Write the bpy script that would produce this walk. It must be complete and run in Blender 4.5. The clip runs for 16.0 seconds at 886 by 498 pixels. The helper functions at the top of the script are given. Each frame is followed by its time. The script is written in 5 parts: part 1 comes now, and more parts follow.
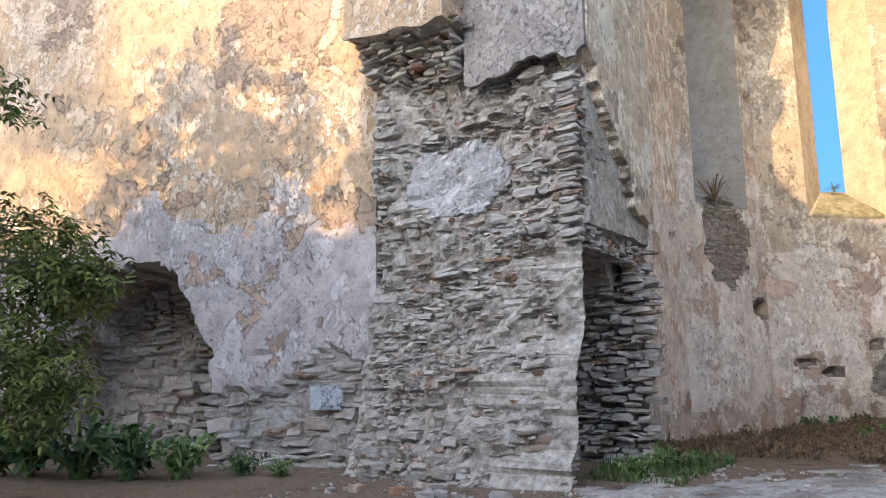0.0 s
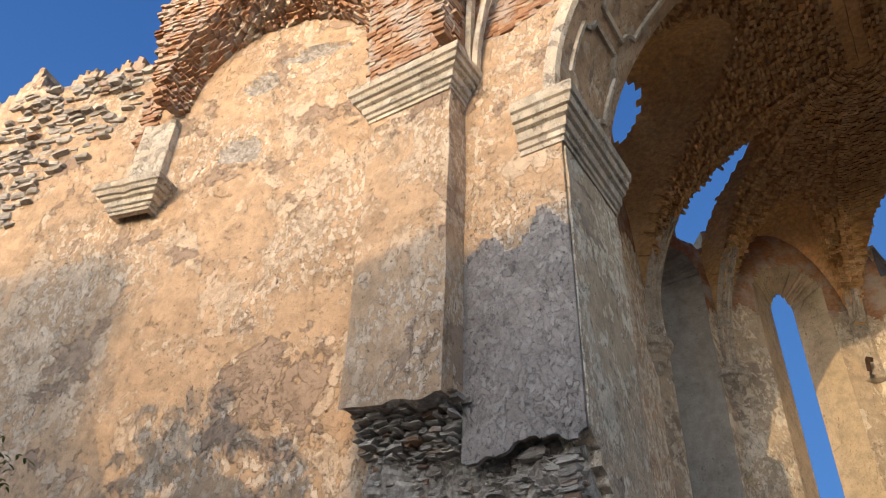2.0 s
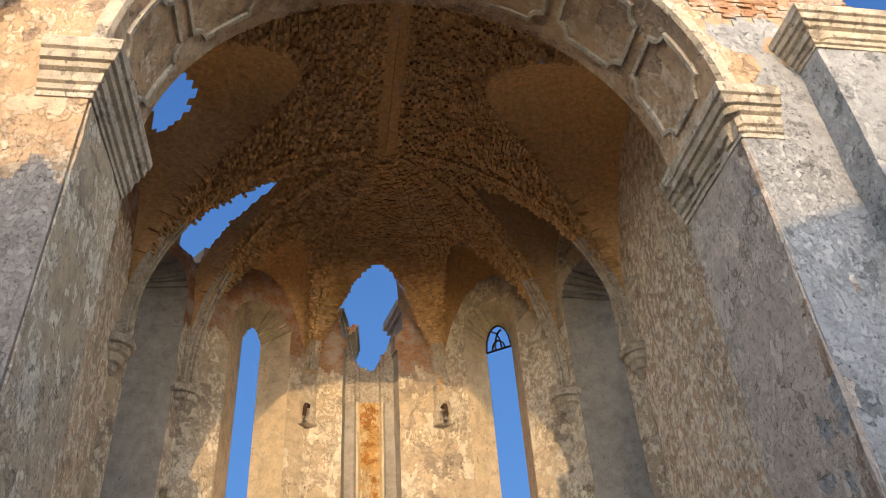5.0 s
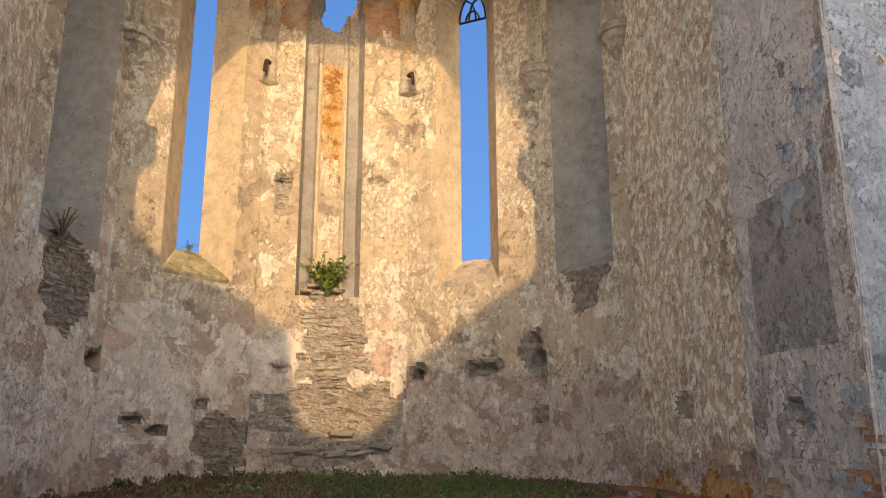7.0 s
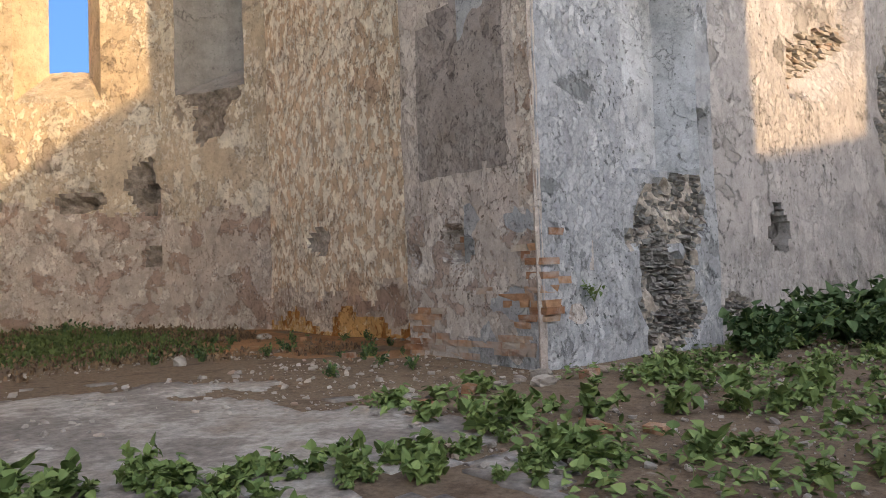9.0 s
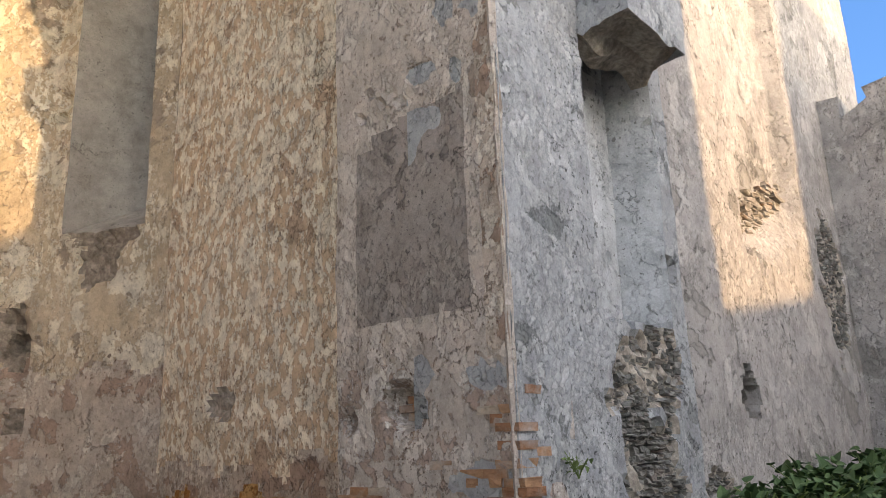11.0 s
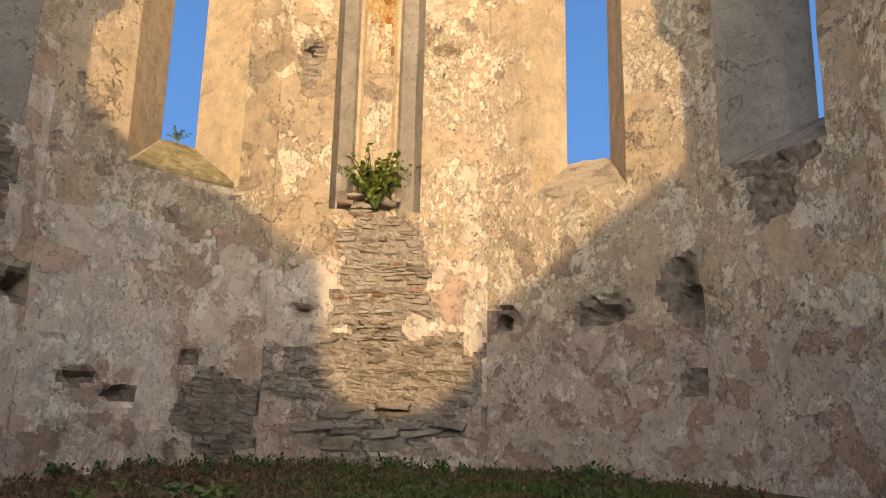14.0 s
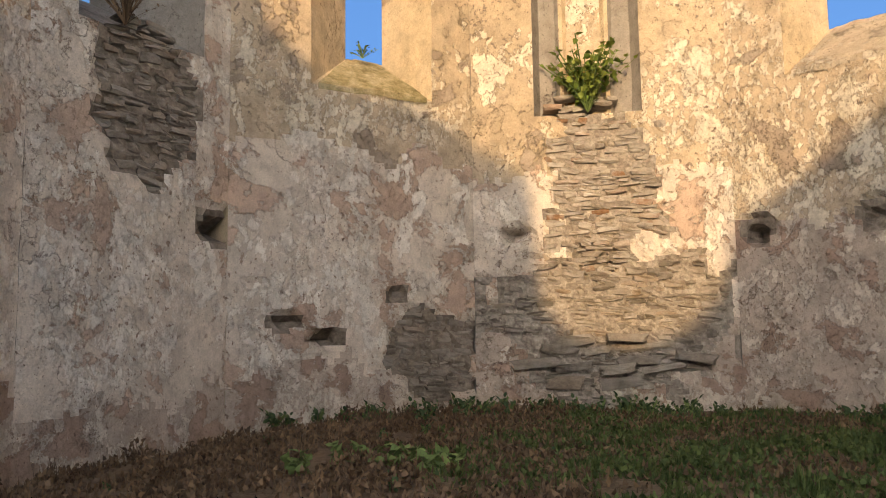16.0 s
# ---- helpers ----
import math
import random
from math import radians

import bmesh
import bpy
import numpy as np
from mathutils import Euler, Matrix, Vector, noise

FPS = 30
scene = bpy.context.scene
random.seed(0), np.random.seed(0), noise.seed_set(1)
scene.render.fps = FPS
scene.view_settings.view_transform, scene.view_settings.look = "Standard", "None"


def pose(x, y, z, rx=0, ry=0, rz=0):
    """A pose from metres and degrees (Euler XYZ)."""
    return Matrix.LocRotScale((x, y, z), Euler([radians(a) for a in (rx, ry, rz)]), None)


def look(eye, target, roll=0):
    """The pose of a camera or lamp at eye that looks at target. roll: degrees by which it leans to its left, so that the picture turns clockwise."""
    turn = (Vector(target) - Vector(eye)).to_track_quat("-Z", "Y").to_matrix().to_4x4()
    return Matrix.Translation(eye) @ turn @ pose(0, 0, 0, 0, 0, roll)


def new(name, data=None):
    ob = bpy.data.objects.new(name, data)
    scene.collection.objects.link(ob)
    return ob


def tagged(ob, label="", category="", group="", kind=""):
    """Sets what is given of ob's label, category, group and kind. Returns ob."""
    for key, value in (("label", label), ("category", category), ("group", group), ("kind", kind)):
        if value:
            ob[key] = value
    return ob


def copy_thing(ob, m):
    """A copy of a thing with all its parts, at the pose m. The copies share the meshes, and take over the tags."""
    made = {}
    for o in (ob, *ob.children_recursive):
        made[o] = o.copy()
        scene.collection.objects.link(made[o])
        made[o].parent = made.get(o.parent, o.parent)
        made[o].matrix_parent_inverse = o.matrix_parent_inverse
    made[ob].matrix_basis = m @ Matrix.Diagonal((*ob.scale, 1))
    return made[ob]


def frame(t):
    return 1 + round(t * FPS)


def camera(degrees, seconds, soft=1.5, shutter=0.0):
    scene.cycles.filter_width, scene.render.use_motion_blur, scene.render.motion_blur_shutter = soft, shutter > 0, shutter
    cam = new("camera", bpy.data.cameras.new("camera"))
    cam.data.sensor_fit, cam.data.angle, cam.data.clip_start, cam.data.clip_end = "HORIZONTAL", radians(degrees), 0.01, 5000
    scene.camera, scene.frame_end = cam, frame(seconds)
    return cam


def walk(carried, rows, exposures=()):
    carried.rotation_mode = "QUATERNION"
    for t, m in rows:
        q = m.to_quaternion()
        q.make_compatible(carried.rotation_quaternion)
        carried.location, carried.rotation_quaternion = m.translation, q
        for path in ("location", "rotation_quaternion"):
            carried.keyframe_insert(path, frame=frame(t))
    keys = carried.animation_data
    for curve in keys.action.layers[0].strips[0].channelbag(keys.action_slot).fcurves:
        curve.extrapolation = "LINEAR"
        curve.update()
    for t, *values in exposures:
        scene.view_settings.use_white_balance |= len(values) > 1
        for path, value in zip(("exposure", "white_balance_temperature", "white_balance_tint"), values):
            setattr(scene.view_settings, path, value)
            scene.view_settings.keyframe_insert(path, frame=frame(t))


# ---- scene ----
cam = camera(59.7, 16.0, 0.95)
PATH = [
    (0, (-1.634, -5.027, 1.791), (-2.724, -3.386, 2.138), -0.5),
    (0.5, (-1.712, -4.743, 1.928), (-2.746, -3.125, 2.487), -0.3),
    (1, (-1.829, -4.746, 2.032), (-2.851, -3.221, 2.824), 0.4),
    (1.5, (-1.897, -4.816, 2.138), (-2.882, -3.392, 3.139), 1.4),
    (2, (-1.892, -4.868, 2.236), (-2.776, -3.508, 3.407), 1.8),
    (2.5, (-1.846, -4.893, 2.297), (-2.533, -3.533, 3.592), 0.8),
    (3, (-1.752, -4.861, 2.331), (-2.146, -3.478, 3.72), -1.5),
    (3.2, (-1.716, -4.845, 2.334), (-1.974, -3.461, 3.754), -2.8),
    (5.3, (-1.671, -4.554, 2.178), (-1.365, -2.897, 3.255), -3.3),
    (5.5, (-1.658, -4.518, 2.151), (-1.349, -2.809, 3.142), -2.6),
    (6, (-1.584, -4.432, 2.01), (-1.251, -2.622, 2.793), -1.2),
    (6.5, (-1.497, -4.173, 1.889), (-1.145, -2.299, 2.493), -0.4),
    (7, (-1.404, -3.718, 1.785), (-1.008, -1.817, 2.265), -0.2),
    (7.5, (-1.437, -3.15, 1.701), (-0.878, -1.267, 2.075), -1.3),
    (8, (-1.423, -2.633, 1.658), (-0.601, -0.826, 1.893), -3.3),
    (8.5, (-1.282, -2.119, 1.588), (-0.202, -0.439, 1.681), -3.9),
    (9, (-1.116, -1.642, 1.572), (0.185, -0.125, 1.661), -2.1),
    (9.2, (-1.039, -1.457, 1.58), (0.342, -0.016, 1.718), -1.3),
    (11.3, (-0.145, 0.308, 1.591), (1.289, 1.592, 2.132), -2.4),
    (11.5, (-0.013, 0.513, 1.587), (1.357, 1.862, 2.138), -2.4),
    (12, (0.199, 1.087, 1.656), (1.355, 2.612, 2.236), -1.7),
    (12.1, (0.216, 1.204, 1.658), (1.324, 2.766, 2.235), -1.5),
    (12.5, (0.195, 1.714, 1.656), (1.104, 3.402, 2.225), -0.4),
    (13, (0.095, 2.315, 1.71), (0.724, 4.139, 2.237), 0.4),
    (13.5, (-0.085, 2.94, 1.755), (0.275, 4.845, 2.246), 0.9),
    (14, (-0.251, 3.503, 1.806), (-0.059, 5.449, 2.226), 1.3),
    (14.5, (-0.299, 4.024, 1.852), (-0.186, 5.991, 2.193), 1.2),
    (15, (-0.364, 4.596, 1.954), (-0.346, 6.576, 2.234), 0.7),
    (15.5, (-0.539, 5.044, 2.01), (-0.652, 7.026, 2.254), -0.1),
    (16, (-0.675, 5.492, 2.081), (-0.981, 7.457, 2.298), -0.8),
]
EXPOSURE = [(0.0, 2.05, 6900, 12), (0.5, 1.6, 7200, 12), (1.0, 1.08, 7600, 12), (1.5, 0.85, 7500, 13), (2.0, 0.78, 7200, 13), (3.2, 0.82, 7100, 13), (5.5, 1.22, 8000, 14),
            (7.0, 1.38, 8300, 15), (8.0, 1.42, 8500, 15), (9.0, 1.8, 8600, 15), (11.5, 1.8, 8700, 14), (12.5, 1.6, 8600, 14), (13.0, 1.42, 8500, 14), (14.0, 1.27, 8400, 14), (15.0, 1.3, 8400, 14), (16.0, 1.46, 8400, 14)]
walk(cam, [(t, look(eye, target, roll)) for t, eye, target, roll in PATH], EXPOSURE)

# ---- light ----
SUN_RISE, SUN_TURN = 14.0, 0.5  # degrees above the horizon; degrees by which the light drifts to +x
beam = Vector((math.sin(radians(SUN_TURN)), math.cos(radians(SUN_TURN)), -math.tan(radians(SUN_RISE)))).normalized()
sun_data = bpy.data.lights.new("sun", "SUN")
sun_data.energy, sun_data.angle, sun_data.color = 1.28, radians(0.45), (1.0, 0.735, 0.42)
sun = new("sun", sun_data)
sun.matrix_world = look((0, -40, 30), Vector((0, -40, 30)) + beam)
world = bpy.data.worlds.new("sky")
scene.world = world
world.use_nodes = True
wn = world.node_tree.nodes
sky = wn.new("ShaderNodeTexSky")
sky.sky_type, sky.sun_disc = "NISHITA", False
sky.sun_elevation, sky.sun_rotation = radians(SUN_RISE), radians(180 + SUN_TURN)
deepen = wn.new("ShaderNodeGamma")
deepen.inputs[1].default_value = 1.2
pale = wn.new("ShaderNodeHueSaturation")
pale.inputs["Saturation"].default_value = 0.6
world.node_tree.links.new(sky.outputs[0], pale.inputs["Color"])
world.node_tree.links.new(pale.outputs[0], deepen.inputs[0])
world.node_tree.links.new(deepen.outputs[0], wn["Background"].inputs[0])
wn["Background"].inputs[1].default_value = 0.228


def sky_backdrop():
    """The clear evening sky away from the sun, as a far shell over the eastern half."""
    m = bpy.data.materials.new("clear_sky")
    m.use_nodes = True
    n, l = m.node_tree.nodes, m.node_tree.links
    n.remove(n["Principled BSDF"])
    geo, sep, span, mixc, glow = n.new("ShaderNodeNewGeometry"), n.new("ShaderNodeSeparateXYZ"), n.new("ShaderNodeMapRange"), n.new("ShaderNodeMix"), n.new("ShaderNodeEmission")
    l.new(geo.outputs["Position"], sep.inputs[0])
    l.new(sep.outputs["Z"], span.inputs["Value"])
    span.inputs["From Min"].default_value, span.inputs["From Max"].default_value = 0, 1400
    mixc.data_type = "RGBA"
    mixc.inputs[6].default_value, mixc.inputs[7].default_value = (0.058, 0.185, 0.47, 1), (0.020, 0.080, 0.26, 1)
    l.new(span.outputs[0], mixc.inputs[0])
    l.new(mixc.outputs[2], glow.inputs[0])
    l.new(glow.outputs[0], n["Material Output"].inputs[0])
    verts, faces, nu, nv = [], [], 36, 14
    for i in range(nu + 1):
        for j in range(nv + 1):
            a, e = radians(-100 + 200 * i / nu), radians(-3 + 88 * j / nv)
            verts.append((1800 * math.sin(a) * math.cos(e), 1800 * math.cos(a) * math.cos(e), 1800 * math.sin(e)))
    for i in range(nu):
        for j in range(nv):
            k = i * (nv + 1) + j
            faces.append((k, k + 1, k + nv + 2, k + nv + 1))
    me = bpy.data.meshes.new("backdrop")
    me.from_pydata(verts, [], faces)
    me.materials.append(m)
    tagged(new("backdrop", me), "clear deep blue evening sky", kind="structure")


sky_backdrop()
sky.altitude, sky.air_density, sky.dust_density, sky.ozone_density = 600, 1.0, 1.0, 2.0

# ---- materials ----


def shader(name):
    m = bpy.data.materials.new(name)
    m.use_nodes = True
    return m, m.node_tree.nodes, m.node_tree.links, m.node_tree.nodes["Principled BSDF"]


def noise_node(m, scale, detail=6.0, rough=0.6, stretch=(1, 1, 1), shift=0.0, distort=0.0):
    n, l = m.node_tree.nodes, m.node_tree.links
    geo = n.new("ShaderNodeNewGeometry")
    mp = n.new("ShaderNodeMapping")
    mp.inputs["Scale"].default_value = stretch
    mp.inputs["Location"].default_value = (shift, shift * 0.7, shift * 1.3)
    l.new(geo.outputs["Position"], mp.inputs["Vector"])
    t = n.new("ShaderNodeTexNoise")
    t.inputs["Scale"].default_value, t.inputs["Detail"].default_value = scale, detail
    t.inputs["Roughness"].default_value, t.inputs["Distortion"].default_value = rough, distort
    l.new(mp.outputs[0], t.inputs["Vector"])
    return t.outputs["Fac"]


def ramp(m, fac, stops):
    r = m.node_tree.nodes.new("ShaderNodeValToRGB")
    while len(r.color_ramp.elements) < len(stops):
        r.color_ramp.elements.new(0.5)
    for e, (p, c) in zip(r.color_ramp.elements, stops):
        e.position = p
        e.color = (c, c, c, 1) if isinstance(c, (int, float)) else (*c, 1)
    m.node_tree.links.new(fac, r.inputs[0])
    return r.outputs[0]


def mix(m, fac, a, b, mode="MIX"):
    x = m.node_tree.nodes.new("ShaderNodeMix")
    x.data_type, x.blend_type = "RGBA", mode
    for sock, val in ((x.inputs[0], fac), (x.inputs[6], a), (x.inputs[7], b)):
        if isinstance(val, (int, float)):
            sock.default_value = val
        elif isinstance(val, tuple):
            sock.default_value = (*val, 1)
        else:
            m.node_tree.links.new(val, sock)
    return x.outputs[2]


def bump(m, fac, bsdf, strength, dist, before=None):
    b = m.node_tree.nodes.new("ShaderNodeBump")
    b.inputs["Strength"].default_value, b.inputs["Distance"].default_value = strength, dist
    m.node_tree.links.new(fac, b.inputs["Height"])
    if before is not None:
        m.node_tree.links.new(before, b.inputs["Normal"])
    m.node_tree.links.new(b.outputs[0], bsdf.inputs["Normal"])
    return b.outputs[0]


def plaster(name, coat, under, base, patch=0.9, cut=0.5, flecks=0.45, streak=(0.20, 0.15, 0.11), skin=0.8, cover=0.46, fine=5.5, stain=0.5, runs=0.22):
    """Layered lime plaster: a coat flaked off in ragged patches to a paler or darker layer, fine flecks, chips, runs and stains."""
    m, n, l, b = shader(name)
    big = noise_node(m, 0.35, 5, 0.6, shift=3)
    tone = ramp(m, big, [(0.3, tuple(c * 0.86 for c in coat)), (0.7, tuple(min(1, c * 1.08) for c in coat))])
    flaw = noise_node(m, patch, 13, 0.68, shift=11, distort=0.25)
    lost = ramp(m, flaw, [(cut, 0.0), (cut + 0.012, 1.0)])
    fleck = ramp(m, noise_node(m, fine * 1.3, 9, 0.68, (1.15, 1.15, 0.8), shift=5), [(flecks, 0.0), (flecks + 0.02, 1.0)])
    zone = ramp(m, noise_node(m, 0.5, 5, 0.6, shift=23), [(cover, 0.0), (cover + 0.1, 1.0)])
    fl = mix(m, fleck, (0, 0, 0), zone)
    col = mix(m, fl, tone, under)
    skim = ramp(m, noise_node(m, patch * 1.7, 13, 0.68, (1, 1, 0.75), shift=81, distort=0.2), [(0.55, 0.0), (0.558, skin * 0.9)])
    col = mix(m, skim, col, under)
    dirt = ramp(m, noise_node(m, patch * 2.3, 11, 0.7, shift=91, distort=0.3), [(0.57, 0.0), (0.61, stain)])
    col = mix(m, dirt, col, tuple(c * 0.72 for c in coat))
    col = mix(m, lost, col, base)
    run = ramp(m, noise_node(m, 1.6, 4, 0.6, (2.2, 2.2, 0.12), shift=31), [(0.58, 0.0), (0.75, runs)])
    col = mix(m, run, col, streak)
    grime = ramp(m, noise_node(m, 2.6, 10, 0.74, shift=41), [(0.36, 0.72), (0.58, 1.04)])
    col = mix(m, 1.0, col, grime, "MULTIPLY")
    # chips of a hand's breadth, gathered in places, and small pits
    chips = ramp(m, noise_node(m, 13, 5, 0.55, (1, 1, 0.8), shift=131), [(0.63, 0.0), (0.64, 1.0)])
    chipped = ramp(m, noise_node(m, 0.8, 5, 0.6, shift=141), [(0.44, 0.0), (0.56, 1.0)])
    chip = mix(m, chips, (0, 0, 0), chipped)
    col = mix(m, chip, col, tuple(c * 0.62 for c in base))
    pits = ramp(m, noise_node(m, 26, 3, 0.5, shift=51), [(0.665, 0.0), (0.68, 1.0)])
    pitted = ramp(m, noise_node(m, 0.9, 4, 0.6, shift=61), [(0.42, 0.15), (0.55, 1.0)])
    pit = mix(m, pits, (0, 0, 0), pitted)
    col = mix(m, pit, col, tuple(c * 0.5 for c in base))
    line = ramp(m, noise_node(m, 0.8, 11, 0.62, shift=101), [(0.4955, 0.0), (0.5, 1.0), (0.5045, 0.0)])
    crazed = ramp(m, noise_node(m, 0.7, 4, 0.6, shift=111), [(0.5, 0.0), (0.6, 0.9)])
    crack = mix(m, line, (0, 0, 0), crazed)
    col = mix(m, crack, col, tuple(c * 0.4 for c in base))
    grain = ramp(m, noise_node(m, 42, 5, 0.78, shift=121), [(0.3, 0.78), (0.7, 1.14)])
    col = mix(m, 1.0, col, grain, "MULTIPLY")
    l.new(col, b.inputs["Base Color"])
    b.inputs["Roughness"].default_value = 0.93
    b.inputs["Specular IOR Level"].default_value = 0.15
    h = bump(m, noise_node(m, 1.6, 5, 0.6, shift=71), b, 0.5, 0.05)
    h = bump(m, lost, b, 0.9, -0.035, h)
    h = bump(m, skim, b, 0.9, 0.03, h)
    h = bump(m, fl, b, 0.9, -0.03, h)
    h = bump(m, chip, b, 0.9, -0.035, h)
    h = bump(m, crack, b, 0.8, -0.03, h)
    h = bump(m, pit, b, 0.8, -0.03, h)
    bump(m, noise_node(m, 18, 9, 0.75), b, 0.55, 0.025, h)
    return m


def masonry(name, dark, light, warm=(0.32, 0.19, 0.12), limed=0.65):
    """Field stone in lime: each stone takes its own tone, with grit and lichen."""
    m, n, l, b = shader(name)
    info = n.new("ShaderNodeObjectInfo")
    geo = n.new("ShaderNodeNewGeometry")
    add = n.new("ShaderNodeMath")
    add.operation = "ADD"
    l.new(info.outputs["Random"], add.inputs[0])
    l.new(geo.outputs["Random Per Island"], add.inputs[1])
    fr = n.new("ShaderNodeMath")
    fr.operation = "FRACT"
    l.new(add.outputs[0], fr.inputs[0])
    mid = tuple((a + c) / 2 for a, c in zip(dark, light))
    tone = ramp(m, fr.outputs[0], [(0.0, dark), (0.35, mid), (0.8, light), (0.97, warm)])
    grit = ramp(m, noise_node(m, 7, 9, 0.7, (1, 1, 1.6)), [(0.3, 0.55), (0.7, 1.15)])
    col = mix(m, 1.0, tone, grit, "MULTIPLY")
    lime = ramp(m, noise_node(m, 1.7, 8, 0.7, shift=7), [(0.46, 0.0), (0.6, limed)])
    col = mix(m, lime, col, (0.46, 0.43, 0.395))
    l.new(col, b.inputs["Base Color"])
    b.inputs["Roughness"].default_value = 0.95
    b.inputs["Specular IOR Level"].default_value = 0.1
    bump(m, noise_node(m, 14, 10, 0.72, (1, 1, 2.0)), b, 0.9, 0.03)
    return m


def earth(name, stops, scale=1.2, fine=30):
    m, n, l, b = shader(name)
    col = ramp(m, noise_node(m, scale, 10, 0.68), stops)
    grit = ramp(m, noise_node(m, fine, 6, 0.7), [(0.3, 0.6), (0.7, 1.25)])
    l.new(mix(m, 1.0, col, grit, "MULTIPLY"), b.inputs["Base Color"])
    b.inputs["Roughness"].default_value = 0.95
    b.inputs["Specular IOR Level"].default_value = 0.1
    bump(m, noise_node(m, fine * 0.7, 8, 0.7), b, 0.7, 0.03)
    return m


def leaf(name, a, c):
    m, n, l, b = shader(name)
    geo = n.new("ShaderNodeNewGeometry")
    l.new(ramp(m, geo.outputs["Random Per Island"], [(0.0, a), (1.0, c)]), b.inputs["Base Color"])
    b.inputs["Roughness"].default_value = 0.7
    b.inputs["Specular IOR Level"].default_value = 0.3
    b.inputs["Subsurface Weight"].default_value = 0.0
    return m


OCHRE = plaster("ochre_plaster", (0.54, 0.375, 0.245), (0.68, 0.56, 0.44), (0.40, 0.29, 0.215), 0.55, 0.57, 0.5, skin=0.6)
BUFF = plaster("buff_plaster", (0.60, 0.49, 0.365), (0.84, 0.77, 0.65), (0.45, 0.37, 0.30), 0.8, 0.59, 0.5, skin=1.0, stain=0.32)
SIDE = plaster("flaking_plaster", (0.74, 0.57, 0.415), (0.97, 0.90, 0.78), (0.62, 0.46, 0.345), 0.9, 0.61, 0.49, cover=0.22, fine=3.8)
GREY = plaster("grey_plaster", (0.44, 0.41, 0.395), (0.54, 0.51, 0.49), (0.33, 0.31, 0.29), 0.6, 0.60, 0.52)
WHITE = plaster("limewash", (0.38, 0.395, 0.415), (0.50, 0.515, 0.53), (0.25, 0.265, 0.27), 1.4, 0.59, 0.5, (0.18, 0.18, 0.18), skin=0.6, runs=0.4)
TRIM = plaster("moulding_plaster", (0.58, 0.50, 0.40), (0.68, 0.63, 0.55), (0.42, 0.36, 0.3), 1.6, 0.58, 0.5)
# Lightened to stand in for bounced light, mostly on the left walls.
PALE = plaster("brightened_pale_plaster", (0.78, 0.69, 0.60), (0.92, 0.87, 0.80), (0.62, 0.47, 0.38), 1.1, 0.55, 0.5, skin=1.0)
LIME = plaster("fresh_limewash", (0.50, 0.525, 0.55), (0.58, 0.60, 0.62), (0.36, 0.37, 0.37), 1.2, 0.62, 0.55, (0.22, 0.22, 0.22), skin=0.5)
# Damp wall foot; on the right apse walls also painted shade, darker than PALE.
PINK = plaster("damp_and_shaded_plaster", (0.57, 0.48, 0.41), (0.76, 0.69, 0.61), (0.46, 0.335, 0.27), 1.7, 0.54, 0.5, skin=1.0)
LILAC = plaster("lilac_plaster", (0.52, 0.45, 0.42), (0.66, 0.61, 0.58), (0.50, 0.36, 0.27), 0.8, 0.60, 0.52)
ROSE = plaster("rose_plaster", (0.56, 0.49, 0.44), (0.66, 0.60, 0.55), (0.42, 0.34, 0.29), 0.8, 0.60, 0.53)
# Real cement patch on the right pier; painted shade on the left pier front.
PATCH_SHADE = plaster("cement_and_shade_plaster", (0.33, 0.29, 0.27), (0.38, 0.34, 0.315), (0.25, 0.22, 0.21), 1.8, 0.62, 0.5)
CHALK = plaster("chalky_render", (0.52, 0.465, 0.425), (0.66, 0.61, 0.57), (0.42, 0.33, 0.285), 2.4, 0.55, 0.48, skin=1.0)
RUST = plaster("rusty_plaster", (0.60, 0.36, 0.15), (0.72, 0.56, 0.36), (0.42, 0.19, 0.06), 2.3, 0.54, 0.5)
# REVEAL and CREAM: shaded and sunlit copies of one smooth plaster, light in the colour.
REVEAL = plaster("smooth_shaded_reveal", (0.37, 0.34, 0.31), (0.39, 0.36, 0.33), (0.34, 0.31, 0.28), 0.5, 0.72, 0.66, skin=0.2, cover=0.66, stain=0.25, runs=0.12)
CREAM = plaster("cream_lit_reveal", (0.68, 0.56, 0.40), (0.72, 0.61, 0.46), (0.55, 0.44, 0.33), 0.6, 0.68, 0.62, skin=0.3, cover=0.6, stain=0.3, runs=0.12)
STONE = masonry("rubble_stone", (0.29, 0.255, 0.225), (0.49, 0.445, 0.395), limed=0.7)
GREYSTONE = masonry("grey_rubble", (0.13, 0.13, 0.125), (0.27, 0.265, 0.25), (0.22, 0.19, 0.17), 0.2)
MORTAR = earth("old_mortar", [(0.3, (0.22, 0.19, 0.16)), (0.5, (0.36, 0.32, 0.28)), (0.7, (0.48, 0.44, 0.39))], 3.0, 12)
BRICK = masonry("old_brick", (0.32, 0.155, 0.09), (0.50, 0.29, 0.175), (0.50, 0.42, 0.34))
VAULT = masonry("vault_brick", (0.50, 0.29, 0.13), (0.80, 0.51, 0.26), (0.60, 0.42, 0.25), 0.1)
# STONE darkened for unlit parts of the apse; shade is put into the colour.
DUNSTONE = masonry("dun_shaded_rubble", (0.20, 0.175, 0.15), (0.40, 0.355, 0.305), (0.34, 0.27, 0.21), 0.35)
CRUMB = earth("crumbled_core", [(0.3, (0.13, 0.11, 0.09)), (0.5, (0.26, 0.22, 0.185)), (0.7, (0.40, 0.35, 0.30))], 5.0, 11)
